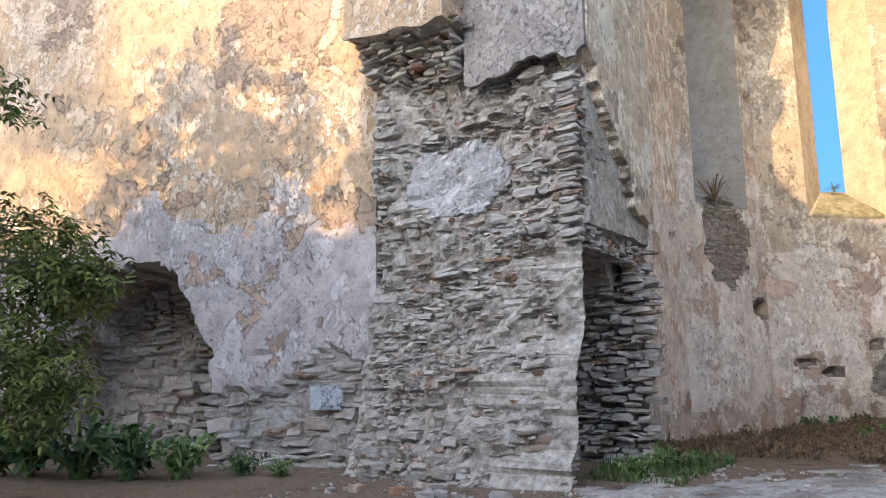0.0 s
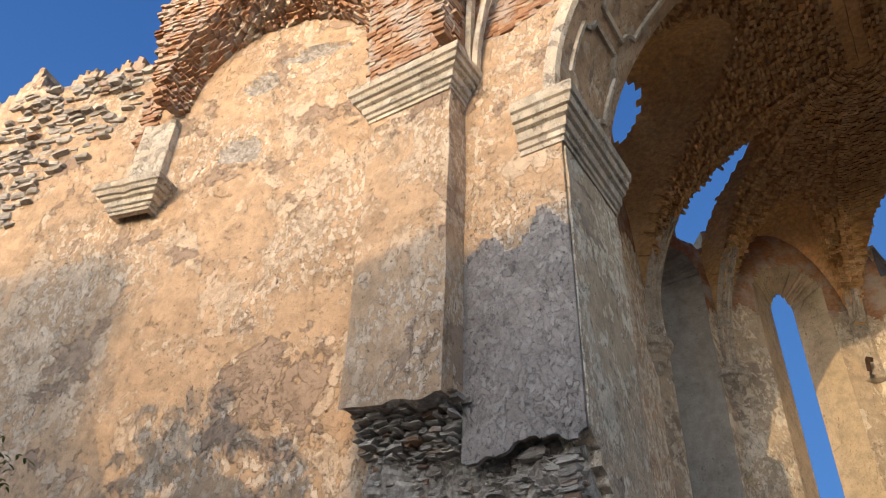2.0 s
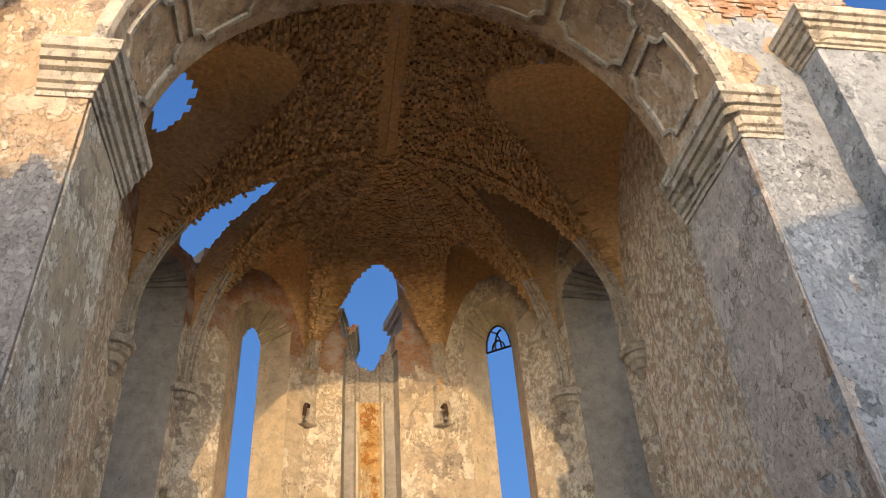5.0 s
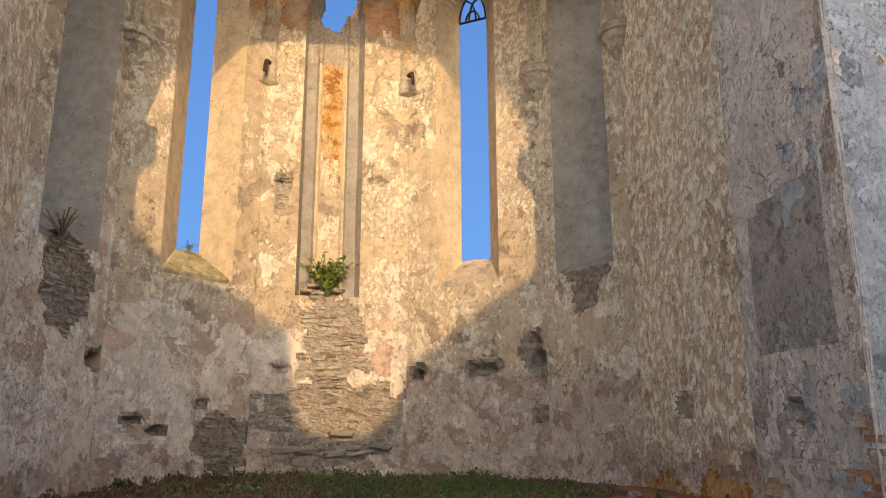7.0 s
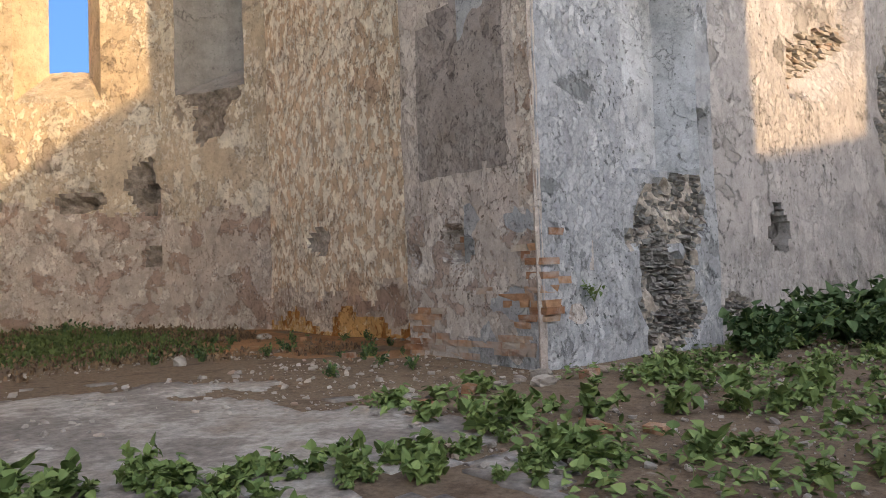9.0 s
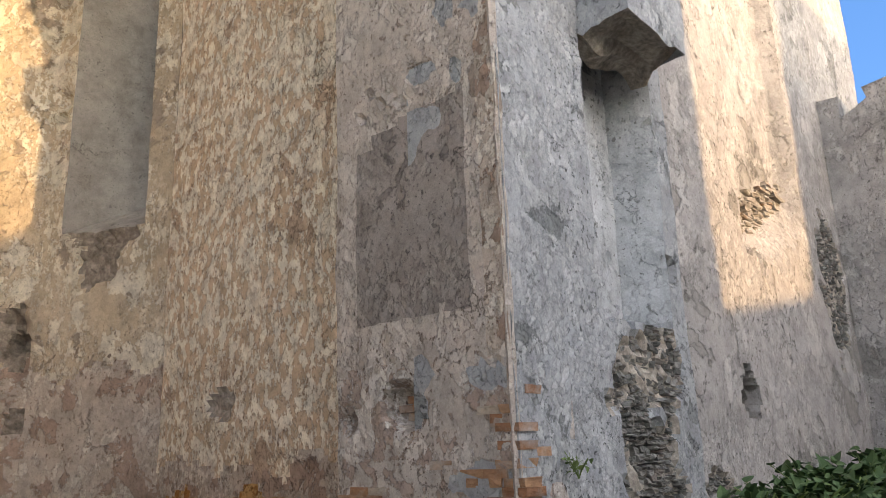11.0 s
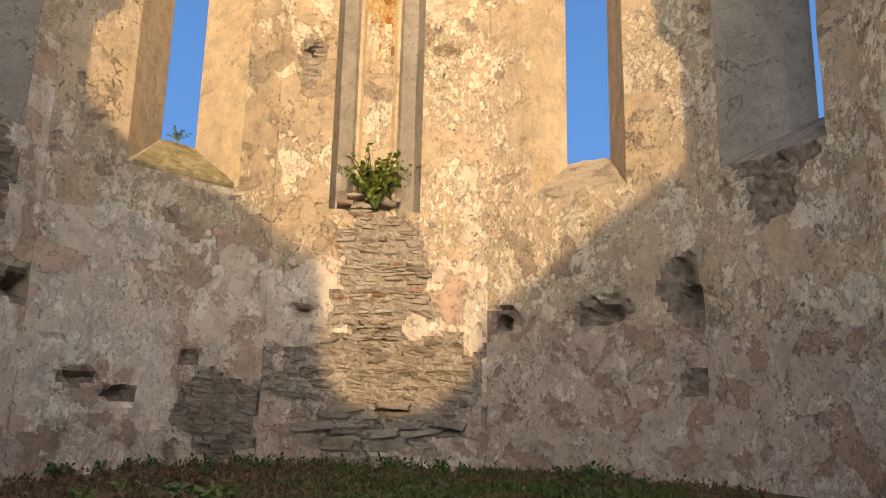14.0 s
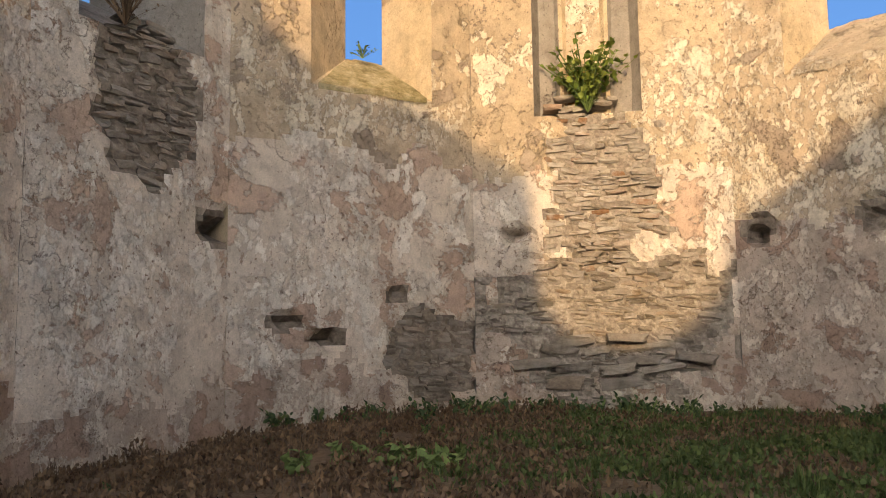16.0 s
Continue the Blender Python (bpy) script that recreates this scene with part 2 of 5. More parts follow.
SOIL = earth("dry_soil", [(0.3, (0.10, 0.07, 0.05)), (0.5, (0.20, 0.15, 0.11)), (0.6, (0.16, 0.115, 0.08)), (0.72, (0.33, 0.28, 0.23))], 3.4, 26)
RED_SOIL = earth("ochre_soil", [(0.3, (0.20, 0.11, 0.06)), (0.6, (0.36, 0.20, 0.11)), (0.75, (0.33, 0.26, 0.20))], 1.3, 22)
CONCRETE = earth("cracked_concrete", [(0.3, (0.16, 0.14, 0.125)), (0.48, (0.25, 0.225, 0.205)), (0.55, (0.40, 0.375, 0.345)), (0.6, (0.30, 0.27, 0.24)), (0.75, (0.27, 0.215, 0.175))], 0.8, 14)
IRON = earth("rusted_iron", [(0.3, (0.035, 0.028, 0.024)), (0.7, (0.10, 0.055, 0.035))], 9, 60)
BARK = earth("bark", [(0.3, (0.07, 0.055, 0.04)), (0.7, (0.18, 0.15, 0.12))], 6, 40)
WEED = leaf("weed_leaves", (0.075, 0.13, 0.04), (0.20, 0.28, 0.095))
MOSS = earth("mossy_sill", [(0.3, (0.16, 0.14, 0.07)), (0.48, (0.34, 0.30, 0.18)), (0.65, (0.52, 0.45, 0.32))], 4.0, 30)
# Darker green than WEED, for bushes and some weeds.
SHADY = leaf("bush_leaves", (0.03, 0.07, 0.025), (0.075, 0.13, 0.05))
TREE = leaf("tree_leaves", (0.07, 0.105, 0.025), (0.20, 0.22, 0.06))
GRASS = leaf("grass_blades", (0.035, 0.07, 0.018), (0.11, 0.15, 0.045))
DRY = leaf("dry_weeds", (0.07, 0.045, 0.03), (0.24, 0.155, 0.09))

# ---- building aids ----


def lines(a, b, step, *breaks):
    """Evenly spaced stations from a to b that also pass through the breaks."""
    stops = sorted({a, b, *(x for x in breaks if a < x < b)})
    out = []
    for p, q in zip(stops, stops[1:]):
        k = max(1, round((q - p) / step))
        out += [p + (q - p) * i / k for i in range(k)]
    return out + [b]


def fuzz(p, scale, amount):
    return noise.fractal(Vector(p) * scale, 0.8, 2.1, 4) * amount


def mesh_object(name, verts, faces, mats, parent=None, idx=None, smooth=False):
    me = bpy.data.meshes.new(name)
    me.from_pydata([tuple(v) for v in verts], [], faces)
    for m in mats:
        me.materials.append(m)
    if idx:
        me.polygons.foreach_set("material_index", idx)
    if smooth:
        me.polygons.foreach_set("use_smooth", [True] * len(me.polygons))
    me.update()
    ob = new(name, me)
    ob.parent = parent
    return ob


def sheet(us, vs, pos, keep=None, pick=None, closed=True, rim_mat=None):
    """A slab over the grid us x vs: pos(u, v, 0) its face, pos(u, v, 1) its back; keep() cuts holes, pick() names the material."""
    nu, nv = len(us), len(vs)
    cell = [[True] * (nv - 1) for _ in range(nu - 1)]
    if keep:
        for i in range(nu - 1):
            for j in range(nv - 1):
                cell[i][j] = keep((us[i] + us[i + 1]) / 2, (vs[j] + vs[j + 1]) / 2)
    verts, ids, faces, idx = [], {}, [], []

    def vert(i, j, s):
        k = (i, j, s)
        if k not in ids:
            ids[k] = len(verts)
            verts.append(pos(us[i], vs[j], s))
        return ids[k]

    def kept(i, j):
        return 0 <= i < nu - 1 and 0 <= j < nv - 1 and cell[i][j]

    for i in range(nu - 1):
        for j in range(nv - 1):
            if not cell[i][j]:
                continue
            mat = pick((us[i] + us[i + 1]) / 2, (vs[j] + vs[j + 1]) / 2) if pick else 0
            q = [(i, j), (i + 1, j), (i + 1, j + 1), (i, j + 1)]
            faces.append([vert(a, b, 0) for a, b in q])
            idx.append(mat)
            if closed:
                faces.append([vert(a, b, 1) for a, b in reversed(q)])
                idx.append(mat)
                for (di, dj), (a, b) in zip(((0, -1), (1, 0), (0, 1), (-1, 0)), zip(q, q[1:] + q[:1])):
                    if not kept(i + di, j + dj):
                        faces.append([vert(*b, 0), vert(*a, 0), vert(*a, 1), vert(*b, 1)])
                        idx.append(mat if rim_mat is None else rim_mat)
    return verts, faces, idx


def blob(u, v, cu, cv, ru, rv, seed=0.0, rag=0.35):
    """True inside a ragged patch round (cu, cv)."""
    r = math.hypot((u - cu) / ru, (v - cv) / rv)
    return r < 1 + rag * noise.noise(Vector((u * 2.1 + seed, v * 2.1, seed * 3.7))) * 1.6


def ground_z(x, y):
    z = 0.36 + 0.04 * min(max(y, -6), 6) + 0.01 * max(0, y - 6) - 0.09 * max(0, -x - 3.6) * min(1, max(0, (y - 9) / 4)) * (abs(x) < 9)
    return z + 0.05 * noise.noise(Vector((x * 0.5, y * 0.5, 1.0)))


def setting(ob, label):
    return tagged(ob, label, kind="structure")


# ---- ground ----
xs = [-3000, -600, -120] + lines(-40, 30, 0.6) + [90, 500, 3000]
ys = [-3000, -600, -120] + lines(-45, 28, 0.6) + [90, 500, 3000]
v, f, k = sheet(xs, ys, lambda x, y, s: (x, y, ground_z(x, y)), closed=False,
                pick=lambda x, y: 1 if blob(x, y, 6.0, 10.5, 2.2, 3.6, 2, 0.4) else 0)
setting(mesh_object("ground", v, f, [SOIL, RED_SOIL], idx=k, smooth=True), "bare dry soil with rubble crumbs, rising towards the apse")

# ---- the plan ----
HALF = 5.48            # half width of the chancel arch
FRONT, REAR = 4.35, 6.85  # faces of the wall that holds the arch
SIDE_X = 7.1           # chancel side walls
CORNERS = [(7.1, 13.8), (5.75, 16.6), (2.25, 19.2), (-2.25, 19.2), (-5.75, 16.6), (-7.1, 13.8)]
SPRING = 13.0
DEEP = 1.0             # thickness of the apse walls


def relief(x, y, z):
    return fuzz((x, y, z), 0.7, 0.03) + fuzz((x, y, z), 3.0, 0.008)


# ---- masonry pieces ----
def lump(seed, corner=0.15, n=2):
    """A unit stone: a block with worn, uneven sides."""
    bm = bmesh.new()
    bmesh.ops.create_cube(bm, size=1.0)
    bmesh.ops.subdivide_edges(bm, edges=bm.edges[:], cuts=1, use_grid_fill=True)
    for v in bm.verts:
        p = v.co.copy()
        far = sum(1 for c in p if abs(c) > 0.4)
        if far >= 2:
            p *= 1 - corner * 0.5 * (far - 1) * (0.7 + 0.6 * random.random())
        p += noise.noise_vector(p * 1.7 + Vector((seed * 7.3, seed, 0))) * 0.2 + noise.noise_vector(p * 4.1 + Vector((seed, 3, seed * 5.1))) * 0.1
        v.co = p
    verts = [v.co.copy() for v in bm.verts]
    faces = [[v.index for v in f.verts] for f in bm.faces]
    bm.free()
    return verts, faces


def brick_form(seed):
    random.seed(seed)
    verts = [Vector((x, y, z)) * 0.5 + Vector([random.uniform(-0.05, 0.05) for _ in range(3)]) for x in (-1, 1) for y in (-1, 1) for z in (-1, 1)]
    return verts, [(0, 1, 3, 2), (4, 6, 7, 5), (0, 4, 5, 1), (2, 3, 7, 6), (0, 2, 6, 4), (1, 5, 7, 3)]


random.seed(5)
LUMPS = [lump(s) for s in range(14)]
BRICKS = [brick_form(s) for s in range(8)]


class Heap:
    """Collects many small pieces in one mesh."""

    def __init__(self):
        self.v, self.f = [], []

    def add(self, form, m):
        base = len(self.v)
        self.v += [m @ p for p in form[0]]
        self.f += [[base + i for i in q] for q in form[1]]

    def make(self, name, mats, parent=None, label="", smooth=False):
        if not self.v:
            return None
        ob = mesh_object(name, self.v, self.f, mats, parent, smooth=smooth)
        return tagged(ob, label, kind="stuff")


def piece_meshes(name, forms, mat):
    out = []
    for v, f in forms:
        me = bpy.data.meshes.new(name)
        me.from_pydata([tuple(p) for p in v], [], f)
        me.materials.append(mat)
        out.append(me)
    return out


STONE_MESHES = piece_meshes("stone", LUMPS, STONE)
GREY_MESHES = piece_meshes("stone", LUMPS, GREYSTONE)
DUN_MESHES = piece_meshes("stone", LUMPS, DUNSTONE)
BRICK_MESHES = piece_meshes("brick", BRICKS, BRICK)


def courses(parent, place, u0, u1, v0, v1, region, seed, kind="stone", size=None, singles=120, proud=0.05, name_rest="rubble_fill", mat=None, gap=1.06):
    """Lays pieces course by course. place(u, v) gives a point and its outward, along directions; region(u, v) says where pieces lie."""
    rnd = random.Random(seed)
    forms, meshes = (LUMPS, STONE_MESHES) if kind == "stone" else (BRICKS, BRICK_MESHES)
    if mat is GREYSTONE:
        meshes = GREY_MESHES
    if mat is DUNSTONE:
        meshes = DUN_MESHES
    hlo, hhi, llo, lhi = size or ((0.06, 0.17, 0.16, 0.55) if kind == "stone" else (0.075, 0.08, 0.24, 0.28))
    cells, v = [], v0
    while v < v1:
        h = rnd.uniform(hlo, hhi)
        u = u0 - rnd.random() * llo
        while u < u1:
            w = rnd.uniform(llo, lhi)
            if kind == "brick" and rnd.random() < 0.3:
                w *= 0.5
            if region(u + w / 2, v + h / 2) and (kind == "brick" or rnd.random() > 0.08):
                cells.append((u + w / 2, v + h / 2 + (0 if kind == "brick" else rnd.uniform(-0.35, 0.35) * h), w, h * (1 if kind == "brick" else rnd.uniform(0.7, 1.3)), rnd.random(), rnd.random(), rnd.randrange(len(forms))))
            u += w * gap * (1 if kind == "brick" else rnd.uniform(0.95, 1.25))
        v += h * gap
    rest = Heap()
    step = max(1, len(cells) // max(1, singles))
    made = 0
    for i, (u, v, w, h, r1, r2, k) in enumerate(cells):
        pt, out, along = place(u, v)
        up = Vector((0, 0, 1))
        dep = 0.22 + 0.1 * r1
        tilt = Matrix.Rotation((r2 - 0.5) * (0.34 if kind == "stone" else 0.05), 3, "Y")
        basis = Matrix((along, out, up)).transposed() @ tilt
        m = Matrix.Translation(pt + out * (proud * (r1 * 1.6 - 0.4) - dep / 2)) @ basis.to_4x4() @ Matrix.Diagonal((w * 1.04, dep, h * 1.06, 1))
        if made < singles and (i % step == 0):
            ob = new(kind, meshes[k])
            ob.parent, ob.matrix_basis = parent, m
            made += 1
        else:
            rest.add(forms[k], m)
    rest.make(name_rest, [mat or (STONE if kind == "stone" else BRICK)], parent)


def flat(p, q, shift=0.0):
    """place() for courses() on a wall from p to q."""
    p, q = Vector((*p, 0)), Vector((*q, 0))
    along = (q - p).normalized()
    out = Vector((-along.y, along.x, 0))
    return lambda u, z: (p + along * u + out * shift + Vector((0, 0, z)), out, along)


# ---- apse and chancel walls ----


def wall_side(name, p, q, label, mats, opening=None, holes=(), bare=(), z1=19.0, thick=DEEP, top=None, low=0.0, gone=(), bottom=None, step=0.1, picker=None, ends=0.26, recess=None, stone=None, grit=(0.04, 0.12, 0.12, 0.45)):
    """A wall from p to q, its inside to the left. opening: (u, u inside; u, u outside; sill inside, sill outside, head, arch rise)."""
    p, q = Vector((*p, 0)), Vector((*q, 0))
    along = (q - p).normalized()
    out = Vector((along.y, -along.x, 0))
    length = (q - p).length
    zs, us = [], []
    if opening:
        a0, a1, b0, b1, si, so, head, arch = opening
        us, zs = [a0, a1], [si, head]
    U, V = lines(0, length, step, *us), lines(low, z1, step, *zs)
    edge = step * 0.3

    def pos(u, z, s):
        firm = opening and (abs(u - a0) < 1e-4 or abs(u - a1) < 1e-4 or abs(z - si) < 1e-4)
        if not firm and 0.01 < u < length - 0.01:
            j = noise.noise_vector(Vector((u * 9.1, z * 9.1, p.x)))
            u, z = u + j.x * edge, z + j.y * edge
        for edge_line in (bottom, top):
            if edge_line and abs(z - edge_line(u)) < 0.75 * step:
                z = edge_line(u)
        if s == 0:
            pt = p + along * u
            d = relief(pt.x, pt.y, z)
            for cu, cv, ru, rv, deep in holes:
                r = math.hypot((u - cu) / ru, (z - cv) / rv)
                if r < 1.15:
                    d -= deep * min(1, max(0, 1.15 - r) * 1.6) * (1 + 0.5 * noise.noise(Vector((u * 6, z * 6, 2))))
            for cu, cv, ru, rv in bare:
                if blob(u, z, cu, cv, ru, rv, cu):
                    d -= 0.07 + 0.04 * noise.noise(Vector((u * 2.5, pt.y, z * 9))) + 0.05 * noise.fractal(Vector((u * 7, pt.y, z * 9)), 0.7, 2.1, 3)
            if recess:
                d -= recess(u, z)
            return pt - out * d + Vector((0, 0, z))
        uu, zz = u, z
        if opening:
            if a0 - 1e-6 <= u <= a1 + 1e-6:
                uu = b0 + (u - a0) * (b1 - b0) / (a1 - a0)
            elif u < a0:
                uu = u * b0 / a0
            else:
                uu = length - (length - u) * (length - b1) / max(length - a1, 0.01)
            if si - 0.02 <= z <= si + 2.5:
                zz = so + (z - si) * (si + 2.5 - so) / 2.5
            elif si - 1.5 < z < si:
                zz = z + (so - si) * (z - si + 1.5) / 1.5
            elif z > head - 0.3:
                zz = z - 0.45 * min(1, (z - head + 0.3))
        w = (uu / length) * 2 - 1
        return p + along * (length / 2 + w * (length / 2 + ends * thick)) + out * thick + Vector((0, 0, zz))

    def keep(u, z):
        if top and z > top(u):
            return False
        if bottom and z < bottom(u):
            return False
        for cu, cv, ru, rv in gone:
            if blob(u, z, cu, cv, ru, rv, cu + 5):
                return False
        if opening and a0 < u < a1 and si < z:
            x = (2 * u - a0 - a1) / (a1 - a0)
            if z < head + arch * math.sqrt(max(0, 1 - x * x)):
                return False
        return True

    def pick(u, z):
        for cu, cv, ru, rv in bare:
            if blob(u, z, cu, cv, ru, rv, cu):
                return 1
        return picker(u, z) if picker else 0

    v, f, k = sheet(U, V, pos, keep, pick, rim_mat=3 if opening else None)
    ob = setting(mesh_object(name, v, f, mats, idx=k), label)
    for n, (cu, cv, ru, rv) in enumerate(bare):
        if ru * rv < 0.55 and stone is None:
            continue  # a small scar shows crumbled mortar alone
        # On the back wall the low patch takes shade-toned DUNSTONE, the sunlit one STONE.
        courses(ob, flat(p.xy, q.xy, -0.05), cu - ru * 1.4, cu + ru * 1.4, cv - rv * 1.4, cv + rv * 1.4, lambda u, z: 0.06 < u < length - 0.06 and blob(u, z, cu, cv, ru, rv, cu),
                n + int(abs(p.x) * 10), size=grit, singles=110, proud=0.035, gap=1.07, mat=DUNSTONE if stone is None or (stone is STONE and n == 1) else stone)
    return ob


def ragged(z, seed, amount=0.5):
    return lambda u: z + amount * noise.fractal(Vector((u * 0.9, seed, 0)), 0.6, 2.2, 4)


LUNS = [6.2, 5.2, 5.0, 5.2, 6.2, 6.4, 6.4]  # heights of the lunettes over the springing, side by side; the straight bays last


def lower_zone(cut, seed, damp=0.0, bricks=99.0):
    """Under a wandering line the coat has gone and the wall shows older plaster, damp at its foot; over another the bare brick."""
    def zone(u, z):
        if z < damp + 0.45 * noise.fractal(Vector((u * 1.1, seed + 3, z * 0.3)), 0.7, 2.1, 4):
            return 4
        if z > bricks + 0.5 * noise.fractal(Vector((u * 1.5, seed + 7, z * 0.5)), 0.7, 2.1, 4):
            return 5
        return 2 if z < cut + 0.5 * noise.fractal(Vector((u * 0.7, seed, 0)), 0.7, 2.1, 4) else 0
    return zone


A, B, C, C2, B2, A2 = CORNERS
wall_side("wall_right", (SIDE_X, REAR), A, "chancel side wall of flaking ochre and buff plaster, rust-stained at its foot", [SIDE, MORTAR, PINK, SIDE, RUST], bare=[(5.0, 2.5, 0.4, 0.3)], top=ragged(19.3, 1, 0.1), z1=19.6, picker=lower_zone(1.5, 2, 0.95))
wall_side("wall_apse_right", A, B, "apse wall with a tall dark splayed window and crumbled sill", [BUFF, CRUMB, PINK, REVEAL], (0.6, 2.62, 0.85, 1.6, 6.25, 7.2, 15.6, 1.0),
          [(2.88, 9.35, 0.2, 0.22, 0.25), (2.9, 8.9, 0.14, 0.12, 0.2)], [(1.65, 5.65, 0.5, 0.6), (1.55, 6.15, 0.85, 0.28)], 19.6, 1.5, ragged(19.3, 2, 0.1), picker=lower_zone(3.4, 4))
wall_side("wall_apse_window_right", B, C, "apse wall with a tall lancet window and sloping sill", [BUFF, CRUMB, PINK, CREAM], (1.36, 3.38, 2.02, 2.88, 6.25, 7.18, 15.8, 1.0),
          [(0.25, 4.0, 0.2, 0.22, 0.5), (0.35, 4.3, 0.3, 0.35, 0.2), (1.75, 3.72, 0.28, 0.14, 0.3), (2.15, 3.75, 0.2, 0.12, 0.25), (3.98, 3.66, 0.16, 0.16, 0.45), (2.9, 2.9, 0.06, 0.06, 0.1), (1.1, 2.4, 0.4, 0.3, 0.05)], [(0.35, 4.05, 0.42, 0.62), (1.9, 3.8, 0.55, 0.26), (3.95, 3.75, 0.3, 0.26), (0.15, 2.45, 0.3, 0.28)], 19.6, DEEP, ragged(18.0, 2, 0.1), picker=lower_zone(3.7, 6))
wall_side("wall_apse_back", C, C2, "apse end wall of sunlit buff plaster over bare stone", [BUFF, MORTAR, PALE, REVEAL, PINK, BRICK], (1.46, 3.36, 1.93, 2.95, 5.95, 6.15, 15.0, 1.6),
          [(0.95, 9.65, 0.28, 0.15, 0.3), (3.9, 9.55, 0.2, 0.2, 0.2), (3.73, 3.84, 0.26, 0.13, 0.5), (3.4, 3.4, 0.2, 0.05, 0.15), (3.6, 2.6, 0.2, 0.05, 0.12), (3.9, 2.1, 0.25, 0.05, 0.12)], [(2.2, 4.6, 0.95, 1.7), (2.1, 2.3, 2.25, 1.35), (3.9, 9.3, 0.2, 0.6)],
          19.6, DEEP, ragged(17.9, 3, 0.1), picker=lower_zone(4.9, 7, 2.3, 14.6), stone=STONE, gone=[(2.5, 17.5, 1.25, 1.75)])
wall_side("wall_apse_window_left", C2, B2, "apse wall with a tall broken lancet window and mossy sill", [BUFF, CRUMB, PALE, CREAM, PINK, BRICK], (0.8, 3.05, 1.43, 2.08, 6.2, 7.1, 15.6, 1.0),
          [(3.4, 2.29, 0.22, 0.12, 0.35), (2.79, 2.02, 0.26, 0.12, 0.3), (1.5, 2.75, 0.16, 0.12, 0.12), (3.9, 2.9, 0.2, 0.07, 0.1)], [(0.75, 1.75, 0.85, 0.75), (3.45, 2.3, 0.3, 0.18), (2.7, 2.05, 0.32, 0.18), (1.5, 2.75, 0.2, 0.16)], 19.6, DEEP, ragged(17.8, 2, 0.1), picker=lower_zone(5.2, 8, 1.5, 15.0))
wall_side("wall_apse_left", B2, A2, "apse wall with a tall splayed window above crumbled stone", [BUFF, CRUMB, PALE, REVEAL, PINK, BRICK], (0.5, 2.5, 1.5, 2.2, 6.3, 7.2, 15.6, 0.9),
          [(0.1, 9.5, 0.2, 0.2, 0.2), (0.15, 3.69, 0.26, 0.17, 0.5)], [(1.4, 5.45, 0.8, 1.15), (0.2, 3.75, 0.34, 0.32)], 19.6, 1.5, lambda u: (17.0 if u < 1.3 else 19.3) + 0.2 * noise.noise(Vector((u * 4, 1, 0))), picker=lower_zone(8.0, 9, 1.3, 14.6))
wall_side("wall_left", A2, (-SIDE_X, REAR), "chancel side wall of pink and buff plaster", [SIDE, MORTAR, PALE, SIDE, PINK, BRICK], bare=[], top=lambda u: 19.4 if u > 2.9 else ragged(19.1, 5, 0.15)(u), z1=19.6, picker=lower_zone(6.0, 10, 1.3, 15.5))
courses(bpy.data.objects["wall_apse_back"], flat(C, C2, -0.02), 0.5, 3.9, 1.15, 2.1, lambda u, z: blob(u, z, 2.2, 1.6, 1.6, 0.42, 6, 0.2), 77, size=(0.12, 0.2, 0.4, 0.95), singles=40, proud=0.16, gap=1.12, mat=DUNSTONE)


def sill(p, q, opening, thick, mat):
    """The sloping, mossy sill of a splayed window."""
    p, q = Vector((*p, 0)), Vector((*q, 0))
    along = (q - p).normalized()
    out = Vector((along.y, -along.x, 0))
    a0, a1, b0, b1, si, so = opening[:6]

    def pos(u, w, s):
        at = a0 + 0.12 + (b0 - a0 - 0.06) * w + (a1 - a0 - 0.24 + 0.12 * w + (b1 - b0 - a1 + a0) * w) * u
        chip = 0.03 * noise.noise(Vector((u * 5, w * 5, p.x)))
        return p + along * at + out * (thick * w - 0.02) + Vector((0, 0, si + (so - si) * w + 0.045 + chip - 0.1 * s))

    v, f, k = sheet(lines(0, 1, 0.07), lines(0, 0.95, 0.07), pos)
    setting(mesh_object("trim_sill", v, f, [mat]), "sloping window sill, weathered and stained with moss")


sill(B, C, (1.36, 3.38, 2.02, 2.88, 6.25, 7.18), DEEP, TRIM)
sill(C2, B2, (0.8, 3.05, 1.43, 2.08, 6.2, 7.1), DEEP, MOSS)
# infill of the walled-up middle window
NICHE = -0.18  # its middle line
v, f, k = sheet(lines(-1.25, 0.75, 0.07), lines(5.7, 17.0, 0.12), lambda x, z, s: (x, 19.52 + 0.3 * s - (0.09 if abs(abs(x - NICHE) - 0.40) < 0.06 else 0) + relief(x, 19, z), z),
                lambda x, z: z < 14.95 + 2.0 * max(0, abs(x - NICHE + 0.1) - 0.3) + 0.35 * noise.noise(Vector((x * 2.6, z * 1.5, 0))),
                lambda x, z: 1 if z > 13.6 + 0.2 * noise.noise(Vector((x * 3, 2, 0))) else (2 if abs(abs(x - NICHE) - 0.40) < 0.08 else (3 if abs(x - NICHE) > 0.47 else (
                    0 if z > 10.2 + 2.2 * noise.noise(Vector((x * 5, z * 0.3, 3))) + 1.4 * noise.noise(Vector((x * 9, z * 1.2, 7))) or (z < 6.9 and x < NICHE) else 4))))
setting(mesh_object("wall_infill", v, f, [RUST, MORTAR, CREAM, REVEAL, BUFF], idx=k), "walled-up middle window with rust-orange runs")


